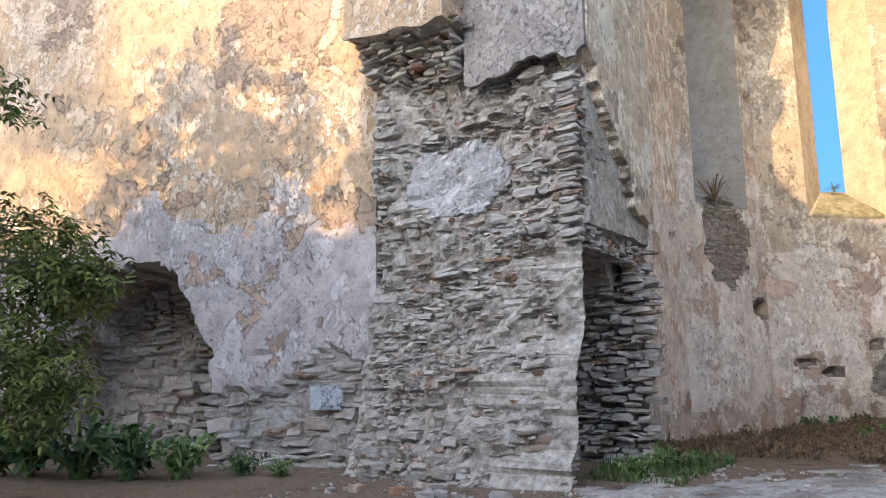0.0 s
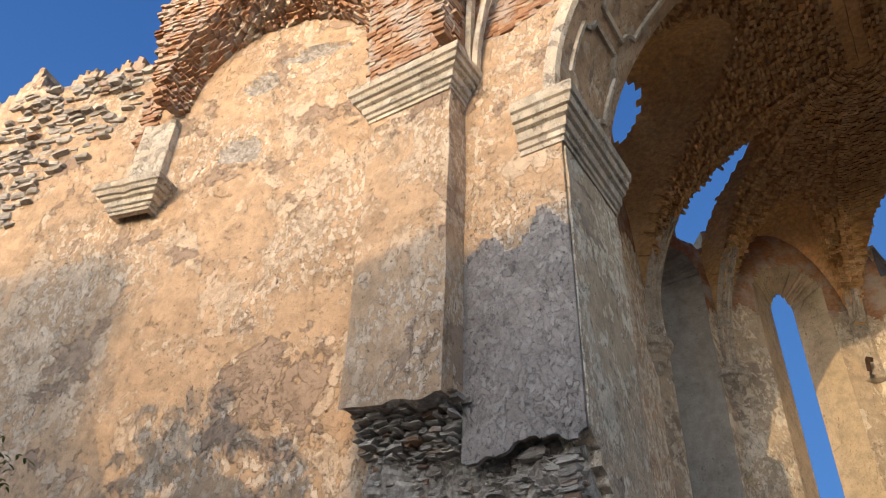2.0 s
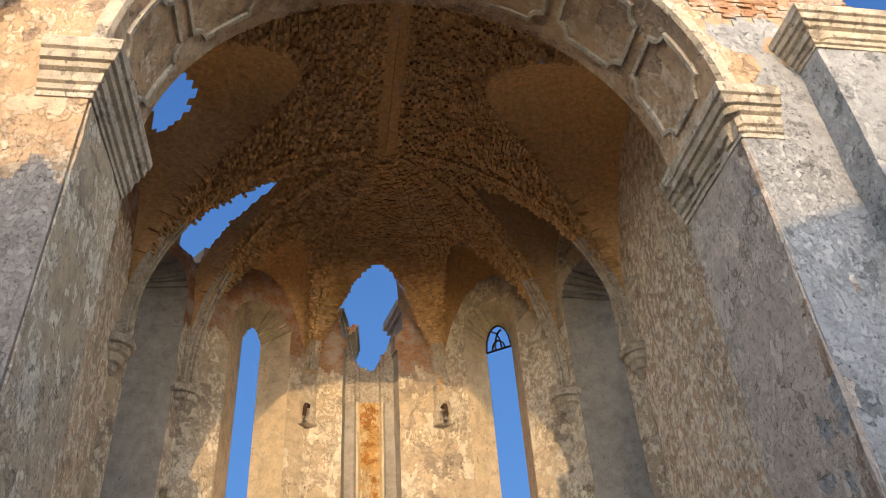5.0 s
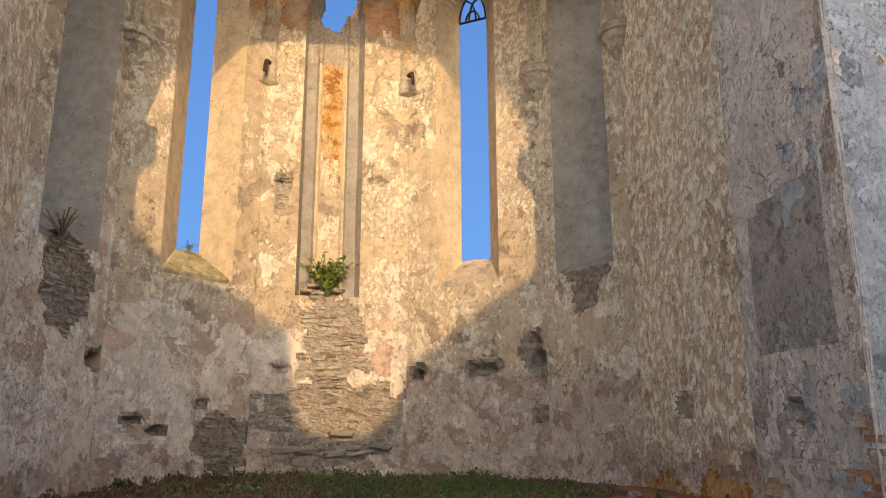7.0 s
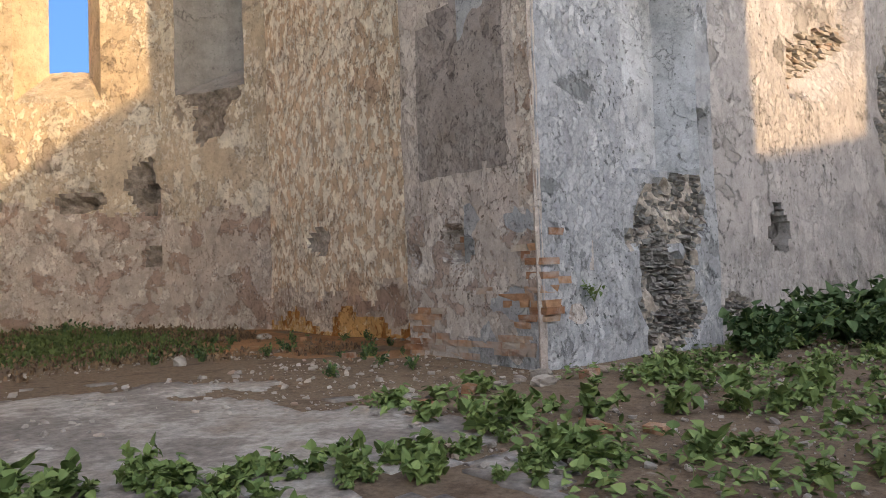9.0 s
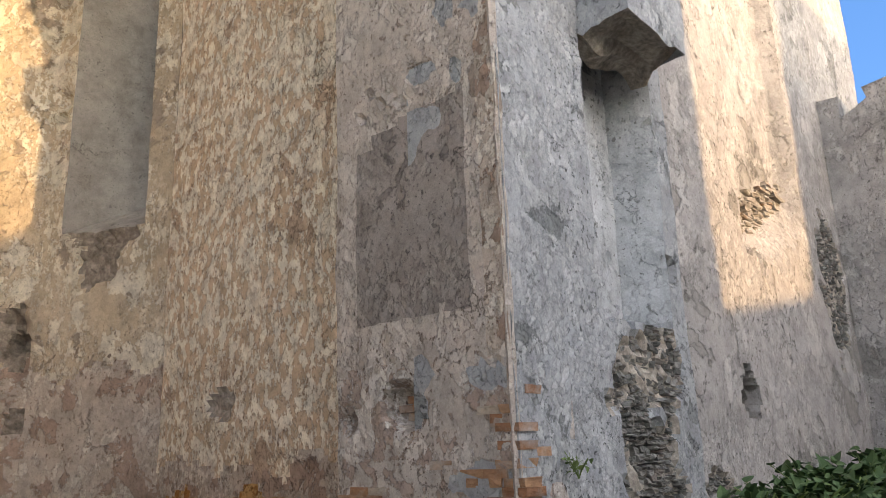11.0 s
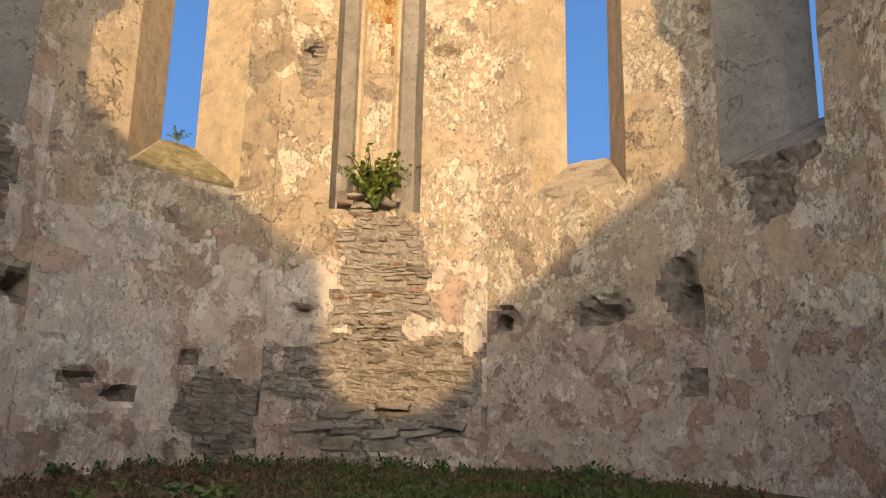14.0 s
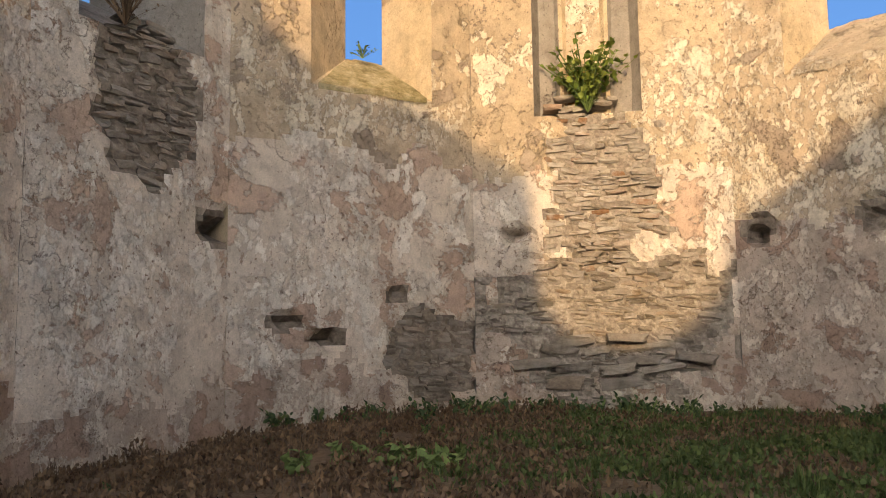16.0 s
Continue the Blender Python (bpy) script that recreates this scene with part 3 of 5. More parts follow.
# ---- the wall with the chancel arch ----
def block(name, x0, x1, y0, y1, z0, z1, mats, label, step=0.2, parent=None, rough=1.0, cut=None):
    """A rough-faced rectangular mass; the last material is that of its underside."""
    verts, faces, idx = [], [], []
    grids = [
        (lambda a, b: (a, y0, b), (x0, x1), (z0, z1)), (lambda a, b: (a, y1, b), (x1, x0), (z0, z1)),
        (lambda a, b: (x1, a, b), (y0, y1), (z0, z1)), (lambda a, b: (x0, a, b), (y1, y0), (z0, z1)),
        (lambda a, b: (a, b, z1), (x0, x1), (y0, y1)), (lambda a, b: (a, b, z0), (x0, x1), (y1, y0))]
    for fn, ra, rb in grids:
        na, nb = (max(1, round(abs(r[1] - r[0]) / step)) for r in (ra, rb))
        base = len(verts)
        for i in range(na + 1):
            for j in range(nb + 1):
                pt = Vector(fn(ra[0] + (ra[1] - ra[0]) * i / na, rb[0] + (rb[1] - rb[0]) * j / nb))
                n3 = noise.noise_vector(pt * 0.9) * 0.03 * rough + noise.noise_vector(pt * 4) * 0.012 * rough
                if cut:
                    pt = Vector(cut(pt))
                verts.append(pt + n3)
        for i in range(na):
            for j in range(nb):
                a = base + i * (nb + 1) + j
                faces.append((a, a + nb + 1, a + nb + 2, a + 1))
                idx.append(len(mats) - 1 if fn is grids[-1][0] else 0)
    ob = mesh_object(name, verts, faces, mats, parent, idx)
    return setting(ob, label) if label else ob


ZS = 12.7


def arch_top(x):
    return 20.1 + 0.3 * noise.fractal(Vector((x * 0.8, 3, 0)), 0.6, 2.2, 4) + 0.9 * math.exp(-((x + 8.6) / 1.0) ** 2)


def arch_brick(x, z):
    """Where the plaster over the arch has dropped from the brick."""
    r = math.hypot(x, z - ZS)
    return r > HALF + 0.35 and z > 15.2 + 0.8 * noise.fractal(Vector((x * 0.7, z * 0.7, 2)), 0.7, 2.1, 3) - 0.12 * (abs(x) - 5.5)


def arch_wall():
    wide = 9.2
    V = lines(0, 1, 0.04)

    def pos(u, w, s):
        c, sn = math.cos(radians(u)), math.sin(radians(u))
        reach = min(wide / max(abs(c), 1e-6), (arch_top(wide * c) - ZS) / max(sn, 1e-6))
        r = HALF + (max(reach, HALF + 0.5) - HALF) * w
        x, z = r * c, ZS + r * sn
        y = FRONT if s == 0 else REAR
        return (x, y + (relief(x, y, z) if 0 < w else 0) + (0.06 if s == 0 and arch_brick(x, z) else 0), z)

    def pick(u, w):
        x, y, z = pos(u, w, 0)
        return 1 if arch_brick(x, z) else 0

    v, f, k = sheet(lines(0, 180, 2), V, pos, pick=pick)
    ob = setting(mesh_object("wall_arch", v, f, [OCHRE, MORTAR], idx=k), "wall above the chancel arch, ochre plaster with bared red brick")
    courses(ob, lambda u, z: (Vector((u, FRONT + 0.03, z)), Vector((0, -1, 0)), Vector((1, 0, 0))), -9.1, 9.1, 14.8, 21, lambda x, z: z < arch_top(x) and arch_brick(x, z) and (x < 0 or x > 3),
            3, "brick", singles=240, proud=0.03, name_rest="brickwork")
    return ob


arch_ob = arch_wall()

# left pier: plaster coat above, stone core below
wall_side("wall_pier_left", (-HALF, REAR), (-HALF, FRONT + 0.08), "inner face of the arch pier, smooth buff plaster", [BUFF, MORTAR, PINK], z1=ZS, low=2.5, thick=0.5,
          bottom=lambda u: 4.3 + (0 if u < 0.7 else (u - 0.7) * 1.25) + 0.25 * noise.noise(Vector((u * 3, 1, 1))), holes=[(0.8, 9.5, 0.05, 0.12, 0.1)], ends=0)
# Grey-pink lower coat, its colour darkened to deepen the shade under the sunlit part.
wall_side("wall_pier_left_front", (-HALF - 0.03, FRONT), (-7.45, FRONT), "arch pier with cracked, peeling plaster over a broken foot", [OCHRE, MORTAR, PATCH_SHADE], z1=ZS, low=5.5, thick=0.08, step=0.07,
          bottom=lambda u: 6.4 - 0.1 * u + 0.16 * noise.fractal(Vector((u * 1.7, 4, 1)), 0.7, 2.1, 3), ends=0, picker=lambda u, z: 2 if z < 9.9 + 0.7 * noise.fractal(Vector((u * 1.1, 7, z * 0.3)), 0.7, 2.1, 4) else 0)
block("wall_pilaster_left", -9.35, -7.45, 3.75, REAR, 7.15, 14.6, [OCHRE, MORTAR], "pilaster whose broken foot hangs over bare stone", 0.12,
      cut=lambda p: (p.x, p.y, p.z + (0.1 * noise.fractal(Vector((p.x * 1.6, p.y * 1.6, 1)), 0.7, 2.1, 3) - (p.x + 8.3) * 0.06 if p.z < 7.2 else 0)))
block("wall_springer_left", -9.45, -7.35, 3.6, REAR, 14.5, 20.6, [MORTAR], "brick springer of the fallen nave vault", 0.25,
      cut=lambda p: (p.x, p.y - (0.05 * (p.z - 14.5) ** 1.5 if p.y < 4 else 0), p.z + (0.8 * noise.noise(p) if p.z > 20 else 0)))


def core_depth(x, z):
    """How far the eaten face of the core lies behind the wall line."""
    d = 0.10 + 0.34 * math.exp(-((z - 5.6) / 1.3) ** 2) * min(1, max(0, (x + 9.2) / 1.2)) - 0.75 * max(0, 1 - z / 3.2) ** 1.4
    return d + 0.16 * noise.fractal(Vector((x * 0.9, z * 1.3, 5)), 0.7, 2.1, 4) + 0.07 * noise.fractal(Vector((x * 3.3, z * 6.0, 9)), 0.7, 2.1, 3)


core = block("wall_core_left", -9.25, -5.62, 5.0, REAR, 0.1, 7.6, [MORTAR], "bare rubble core of the arch pier", 0.08, rough=2.2,
             cut=lambda p: (p.x - (0.45 if p.x > -5.7 and 1.0 < p.z < 3.9 else 0) - (1.2 if p.x > -5.7 and 4.95 < p.y < 6.8 and p.z < 3.6 - 0.6 * (p.y - 5.6) ** 2 else 0)
                            , FRONT + core_depth(p.x, p.z) - 0.025 + 0.05 * noise.fractal(Vector((p.x * 6, 2, p.z * 6)), 0.7, 2.1, 3) if p.y < 5.05 else p.y, p.z))
PATCHES = [(-7.75, 4.85, 0.95, 0.55), (-7.3, 5.1, 0.6, 0.4)]


def stone_here(x, z):
    if z > 6.9 and x > -7.4 or z > 7.5 or z < 0.4 or x > -5.78 - (0.35 if 1.0 < z < 3.9 else 0) - 0.3 * abs(noise.noise(Vector((x, z * 1.7, 4)))):
        return False
    if noise.fractal(Vector((x * 1.6, z * 2.2, 6)), 0.7, 2.1, 3) > 0.42 + 0.25 * (z < 2.4):
        return False
    return not any(blob(x, z, *c, 3.3, 0.25) for c in PATCHES)


courses(core, lambda x, z: (Vector((x, FRONT + core_depth(x, z), z)), Vector((0, -1, 0)), Vector((1, 0, 0))), -9.15, -5.5, 0.4, 7.6, stone_here, 21, singles=290, proud=0.1,
        size=(0.03, 0.13, 0.08, 0.42), gap=1.12)
courses(core, lambda x, z: (Vector((x, FRONT + core_depth(x, z), z)), Vector((0, -1, 0)), Vector((1, 0, 0))), -9.15, -5.8, 0.4, 7.0,
        lambda x, z: x < -5.75 - (0.35 if 1.0 < z < 3.9 else 0) and noise.noise(Vector((x * 1.1, z * 1.7, 8))) > -0.25 and not any(blob(x, z, *c, 3.3, 0.25) for c in PATCHES),
        26, singles=0, proud=0.1, size=(0.02, 0.06, 0.04, 0.15), gap=1.3)
courses(core, lambda y, z: (Vector((-5.68, y, z)), Vector((1, 0, 0)), Vector((0, 1, 0))), 4.3, 6.8, 0.4, 6.4,
        lambda y, z: 3.6 - 0.6 * (y - 5.6) ** 2 < z < 4.1 + max(0, 6.1 - y) * 1.1 and (z > 3.6 or y > 6.4), 22, singles=80, proud=0.05, size=(0.04, 0.1, 0.08, 0.26))
courses(core, lambda x, z: (Vector((x, 6.62 + 0.1 * noise.noise(Vector((x * 2, z * 2, 1))), z)), Vector((0, -1, 0)), Vector((1, 0, 0))), -7.15, -5.6, 0.4, 3.75, lambda x, z: True, 24, singles=60, proud=0.14, size=(0.04, 0.12, 0.1, 0.34))
courses(core, lambda x, z: (Vector((x, 3.95 + 0.75 * (7.25 - z) + 0.1 * noise.noise(Vector((x * 2, z * 3, 1))), z)), Vector((0, -1, 0)), Vector((1, 0, 0))), -9.25, -7.5, 6.45, 7.3, lambda x, z: True, 25, singles=40, proud=0.12, size=(0.03, 0.08, 0.08, 0.3))
courses(core, lambda y, z: (Vector((-7.1, y, z)), Vector((1, 0, 0)), Vector((0, 1, 0))), 4.6, 6.8, 0.4, 3.7, lambda y, z: True, 23, singles=40, proud=0.08)
for cx, cz, rx, rz in PATCHES[:1]:
    v, f, k = sheet(lines(cx - rx * 1.3, cx + rx * 1.3, 0.07), lines(cz - rz * 1.4, cz + rz * 1.4, 0.07),
                    lambda x, z, s: (x + 0.03 * noise.noise(Vector((x * 9, z * 9, 0))), FRONT + 0.85 * core_depth(x, z) + 0.15 * core_depth(cx, cz) - 0.13 + 0.06 * s, z + 0.03 * noise.noise(Vector((z * 9, x * 9, 4)))),
                    lambda x, z: blob(x, z, cx, cz, rx, rz, 3.3, 0.25))
    setting(mesh_object("wall_plaster_remnant", v, f, [GREY]), "remnant of whitish plaster on the stone core")

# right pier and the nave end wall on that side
pier = wall_side("wall_pier_right", (HALF, FRONT + 0.02), (HALF, REAR), "inner face of the arch pier, scarred grey-pink plaster", [ROSE, MORTAR, PATCH_SHADE, CHALK, PINK], z1=ZS, thick=1.0, ends=0, step=0.09,
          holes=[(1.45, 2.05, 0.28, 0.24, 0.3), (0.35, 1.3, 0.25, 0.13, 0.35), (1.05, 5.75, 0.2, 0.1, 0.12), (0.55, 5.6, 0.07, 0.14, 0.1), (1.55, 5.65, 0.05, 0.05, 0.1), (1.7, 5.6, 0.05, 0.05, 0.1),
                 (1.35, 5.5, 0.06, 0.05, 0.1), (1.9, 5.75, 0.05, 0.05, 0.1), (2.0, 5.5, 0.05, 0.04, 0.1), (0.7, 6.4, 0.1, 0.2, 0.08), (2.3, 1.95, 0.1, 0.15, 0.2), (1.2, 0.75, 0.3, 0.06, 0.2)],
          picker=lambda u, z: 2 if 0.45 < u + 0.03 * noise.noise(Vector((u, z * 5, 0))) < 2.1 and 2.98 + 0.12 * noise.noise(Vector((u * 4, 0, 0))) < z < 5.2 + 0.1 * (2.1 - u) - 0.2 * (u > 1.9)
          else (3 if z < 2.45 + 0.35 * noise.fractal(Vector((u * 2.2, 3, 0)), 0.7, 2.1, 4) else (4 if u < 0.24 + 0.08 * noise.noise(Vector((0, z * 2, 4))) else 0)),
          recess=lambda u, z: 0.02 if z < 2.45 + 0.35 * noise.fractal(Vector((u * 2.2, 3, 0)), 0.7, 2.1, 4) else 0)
courses(pier, flat((HALF, FRONT), (HALF, REAR), -0.022), 0.0, 2.5, 0.6, 2.4,
        lambda u, z: 0.02 < u < 2.45 and ((u < 0.34 and 1.0 < z < 2.0 and noise.noise(Vector((u * 5, z * 3.5, 3))) > -0.3) or blob(u, z, 0.55, 0.78, 0.5, 0.13, 4) or blob(u, z, 2.1, 0.85, 0.4, 0.2, 5) or blob(u, z, 1.0, 1.5, 0.3, 0.08, 6) or blob(u, z, 0.45, 1.35, 0.3, 0.12, 2) or blob(u, z, 2.1, 1.15, 0.3, 0.1, 3) or blob(u, z, 1.5, 0.75, 0.5, 0.12, 3)),
        31, "brick", singles=60, proud=0.02, name_rest="brickwork")
courses(pier, flat((HALF, FRONT), (HALF, REAR), -0.2), 1.0, 2.0, 1.6, 2.5, lambda u, z: blob(u, z, 1.45, 2.05, 0.3, 0.26, 1), 35, "brick", singles=20, proud=0.06, name_rest="brickwork")
FRONT_P = (22.0, FRONT)
fx = lambda x: 22.0 - x  # station along the front wall of a place x
front = wall_side("wall_nave_right", FRONT_P, (HALF + 0.02, FRONT), "nave end wall of whitish, water-stained limewash", [WHITE, MORTAR, GREY, LIME], z1=15.5, thick=1.3, ends=0, step=0.1, top=ragged(15, 12),
                  gone=[(fx(11.3), 2.28, 0.36, 0.45)],
                  holes=[(fx(8.05), 1.55, 0.35, 0.35, 0.5), (fx(8.2), 0.95, 0.4, 0.15, 0.4), (fx(9.15), 3.8, 0.12, 0.2, 0.2)],
                  bare=[(fx(8.1), 2.45, 0.9, 0.6), (fx(8.1), 1.3, 0.8, 0.75), (fx(16.6), 4.6, 0.8, 1.5), (fx(9.9), 0.9, 0.4, 0.3)],
                  picker=lambda u, z: (2 if u < fx(9.4) else 0) if not (fx(9.0) < u < fx(7.3) and 3.05 < z < 6.6) else 3,
                  recess=lambda u, z: (0.6 * max(0, min(1, (u - fx(8.95)) * 8, (fx(7.25) - u) * 8)) if 3.0 < z < 8 else 0) + (0.35 * min(1, max(0, (z - 4.9 + (0.4 * (u - fx(14)))) * 1.2)) * max(0, min(1, (u - fx(15.2)) * 4, (fx(11.9) - u) * 4)) if z > 4.6 else 0), stone=GREYSTONE, grit=(0.03, 0.08, 0.05, 0.17))
courses(front, flat(FRONT_P, (HALF, FRONT), -0.012), fx(6.6), fx(5.5), 0.7, 3.0, lambda u, z: u < fx(5.56) and (blob(u, z, fx(5.75), 1.6, 0.22, 0.6, 4) and noise.noise(Vector((u * 4, z * 3.5, 2))) > 0.05), 33, "brick", singles=30, proud=0.02,
        name_rest="brickwork")
courses(front, flat(FRONT_P, (HALF, FRONT), -0.3), fx(15.1), fx(12.1), 4.0, 6.8, lambda u, z: 4.9 - 0.35 * (u - fx(14)) < z < 6.2 - 0.35 * (u - fx(14)), 34, "stone", size=(0.06, 0.09, 0.2, 0.4), singles=40, proud=0.05)
block("wall_backing", 10.8, 11.8, FRONT + 0.6, FRONT + 0.75, 1.5, 3.1, [MORTAR], "dark back of a small slot in the wall")
hang = block("wall_pilaster_right", 7.25, 8.85, 3.7, FRONT + 0.2, 6.45, 14.6, [WHITE, MORTAR], "pilaster whose broken foot hangs over a recess", 0.12,
      cut=lambda p: (p.x, p.y, p.z + (0.35 * noise.noise(Vector((p.x * 1.6, p.y * 2, 4))) + (0.0 if p.y > 4.2 else 0.15) if p.z < 6.5 else 0)))

# the wall to the left runs a little towards the nave
LEFT_P, LEFT_Q = (-9.2, 4.45), (-24.0, 0.75)
SPAN = 15.256  # stations below count from the far end
CAVE = lambda u, z: ((u - 10.2) / 2.15) ** 2 + (max(0, z - 1.2) / 2.75) ** 2 < 1 + 0.25 * noise.noise(Vector((u * 2, z * 2, 8)))
LOWLINE = lambda u: 1.7 + 0.9 * max(0, 1 - abs(u - 14.5) / 1.2) + 0.25 * noise.fractal(Vector((u, 5, 0)), 0.7, 2.1, 4)


def left_zone(u, z):
    u = SPAN - u
    if z < LOWLINE(u) and u > 12:
        return 1
    return 2 if z < 4.6 + 1.0 * noise.fractal(Vector((u * 0.5, 9, z * 0.2)), 0.7, 2.1, 4) else 0


left = wall_side("wall_nave_left", LEFT_P, LEFT_Q, "nave wall of warm ochre plaster, lilac-grey below", [OCHRE, MORTAR, LILAC], None,
                 [(SPAN - 13.2, 2.3, 0.25, 0.08, 0.05), (SPAN - 14.2, 5.0, 0.05, 0.05, 0.08)], [(SPAN - 12.8, 17.1, 0.9, 0.22), (SPAN - 11.4, 14.2, 0.6, 0.35), (SPAN - 11.6, 16.4, 0.45, 0.3)], 20.5, 2.9,
                 top=lambda u: ragged(19.6, 9, 0.4)(u) if u < SPAN - 8 else ragged(18.6, 9, 1.0)(u), picker=left_zone, gone=[], ends=0,
                 recess=lambda u, z: ((1.9 + 0.3 * (SPAN - u > 10.6)) if CAVE(SPAN - u, z) else 0) + (0.08 if z < LOWLINE(SPAN - u) and u < SPAN - 12 else 0))
plane = flat(LEFT_P, LEFT_Q, -0.05)
lp = lambda u, z: (plane(SPAN - u, z)[0], plane(0, 0)[1], -plane(0, 0)[2])
courses(left, lp, 12.2, 15.2, 0.4, 2.6, lambda u, z: z < LOWLINE(u) and not CAVE(u, z) and u < 15.15, 41, singles=120, proud=0.06)
courses(left, lambda u, z: (lp(u, z)[0] + lp(0, 0)[1] * -1.8, lp(0, 0)[1], lp(0, 0)[2]), 8.2, 12.3, 0.3, 4.1, lambda u, z: CAVE(u, z), 42, singles=100, proud=0.12)
courses(left, lp, 3.5, 8.0, 13.0, 19.2, lambda u, z: z < 18.3 and z > 14.5 + (u - 6) * 1.2 + noise.noise(Vector((u * 2, z, 0))), 43, singles=60, proud=0.2, size=(0.08, 0.16, 0.2, 0.5))
v, f, k = sheet(lines(14.15, 14.7, 0.055), lines(1.42, 1.8, 0.055), lambda u, z, s: lp(u, z)[0] + lp(0, 0)[1] * (0.10 - 0.06 * s + 0.01 * noise.noise(Vector((u * 5, z * 5, 0)))),
                lambda u, z: abs(u - 14.42) + 0.06 * noise.noise(Vector((u * 8, z * 8, 2))) < 0.26)
setting(mesh_object("wall_plaster_remnant", v, f, [LIME]), "small square remnant of white plaster over bare stone")
# rim of the fallen vault over the blind arch
OUTN, ALONG = lp(0, 0)[1], lp(0, 0)[2]


def rim():
    """A brick arch band that stands out from the wall over the blind arch."""
    heap, rnd = Heap(), random.Random(8)
    cu, cz, ru, rz = 12.2, 15.6, 2.75, 3.0
    for ring in range(8):
        for i in range(84):
            a = math.pi * i / 83
            lift = 0.05 * ring + rnd.uniform(-0.05, 0.05)
            outw = 0.02 + 0.13 * ring * (0.55 + 0.45 * math.sin(a)) + rnd.uniform(-0.06, 0.06)
            u, z = cu + (ru + lift) * math.cos(a), cz + (rz + lift * 1.6) * math.sin(a) + (0.6 if math.sin(a) < 0.1 else 0)
            pt = lp(u, z)[0] + OUTN * (outw + 0.06 + rnd.random() * 0.05)
            m = Matrix.Translation(pt) @ Matrix((ALONG, OUTN, Vector((0, 0, 1)))).transposed().to_4x4() @ Matrix.Rotation(a, 4, "Y") @ Matrix.Rotation(rnd.uniform(-0.3, 0.3), 4, "Z") @ Matrix.Diagonal((0.22, 0.16, rnd.uniform(0.06, 0.12), 1))
            heap.add(BRICKS[rnd.randrange(8)], m)
    rim_ob = heap.make("brickwork", [BRICK], left)
    courses(left, lambda u, z: (lp(u, z)[0] + OUTN * (0.1 + 0.25 * max(0, z - 17)), OUTN, ALONG), 8.2, 15.2, 14.6, 20.6,
            lambda u, z: ((u - cu) / (ru + 0.7)) ** 2 + (max(0, z - cz) / (rz + 0.8)) ** 2 > 1 and z < 19.6 + 0.9 * math.sin((u - 8) * 0.45) + 0.3 * noise.noise(Vector((u * 2, 0, 0))) and z > 15 + 0.5 * noise.noise(Vector((u * 2, 1, 0))) and u > 8.3, 44, "brick", singles=60, proud=0.06, name_rest="brickwork")


rim()
spring = bpy.data.objects["wall_springer_left"]
courses(spring, lambda x, z: (Vector((x, 3.58 - 0.05 * max(0, z - 14.5) ** 1.5, z)), Vector((0, -1, 0)), Vector((1, 0, 0))), -9.25, -7.4, 14.6, 20.4, lambda x, z: True, 45, "brick", singles=100, proud=0.03, name_rest="brickwork")
courses(spring, lambda y, z: (Vector((-7.33, y, z)), Vector((1, 0, 0)), Vector((0, 1, 0))), 3.4, 4.3, 14.6, 20.4, lambda y, z: True, 46, "brick", singles=20, proud=0.03, name_rest="brickwork")


# plain side walls of the roofless nave
wall_side("wall_nave_side_right", (17.6, -29.0), (17.6, FRONT), "weathered side wall of the roofless nave", [GREY, MORTAR], z1=10.5, thick=1.0, ends=0, step=0.5, top=ragged(9, 14, 1.0))
wall_side("wall_nave_side_left", (-24.0, 0.9), (-24.0, -29.0), "low broken side wall of the roofless nave", [OCHRE, MORTAR], z1=7.5, thick=1.0, ends=0, step=0.5, top=ragged(6, 15, 1.2))


# ---- unseen ruined west wall, added behind the walk: its broken top is cut to shade the piers and let the evening sun into the apse ----
WEST = -30.0


def west_top(x):
    # Traced back along the beam from the light's edge in the apse.
    pts = [(-60, 0.4), (-14, 0.2), (-9.45, 0.5), (-9.3, 6.1), (-7, 6.3), (-5.3, 6.65), (-4.5, 5.9), (-2.95, 5.85), (-2.4, 5.65), (-2.0, 5.34), (-1.25, 4.85), (-1.1, 4.4), (-1.18, 3.2),
           (-1.1, 2.65), (-0.6, 2.0), (0.48, 1.8), (1.5, 2.15), (2.1, 2.9), (2.15, 3.9), (3.3, 4.45), (4.35, 5.2), (5.45, 5.8), (7.2, 6.5), (9.5, 6.4), (10.6, 6.2), (10.75, -0.3), (15.3, 0.5), (15.8, 8.0), (30, 9)]
    for (a, za), (b, zb) in zip(pts, pts[1:]):
        if a <= x <= b:
            return za + (zb - za) * (x - a) / max(b - a, 1e-6)
    return 8.0


LIFT = (19.2 - WEST) * math.tan(radians(SUN_RISE)) / math.cos(radians(SUN_TURN))
SLIDE = (19.2 - WEST) * math.tan(radians(SUN_TURN))
v, f, k = sheet(lines(-40, 26, 0.1), lines(0, 1, 0.1), lambda u, w, s: (u, WEST - s * 0.5, w * max(0.3, west_top(u + SLIDE) + LIFT + 0.05 * noise.noise(Vector((u * 3, 0, 0))))))
setting(mesh_object("wall_west", v, f, [MORTAR]), "unseen shade-casting west wall, its broken top cut to the light's outline")


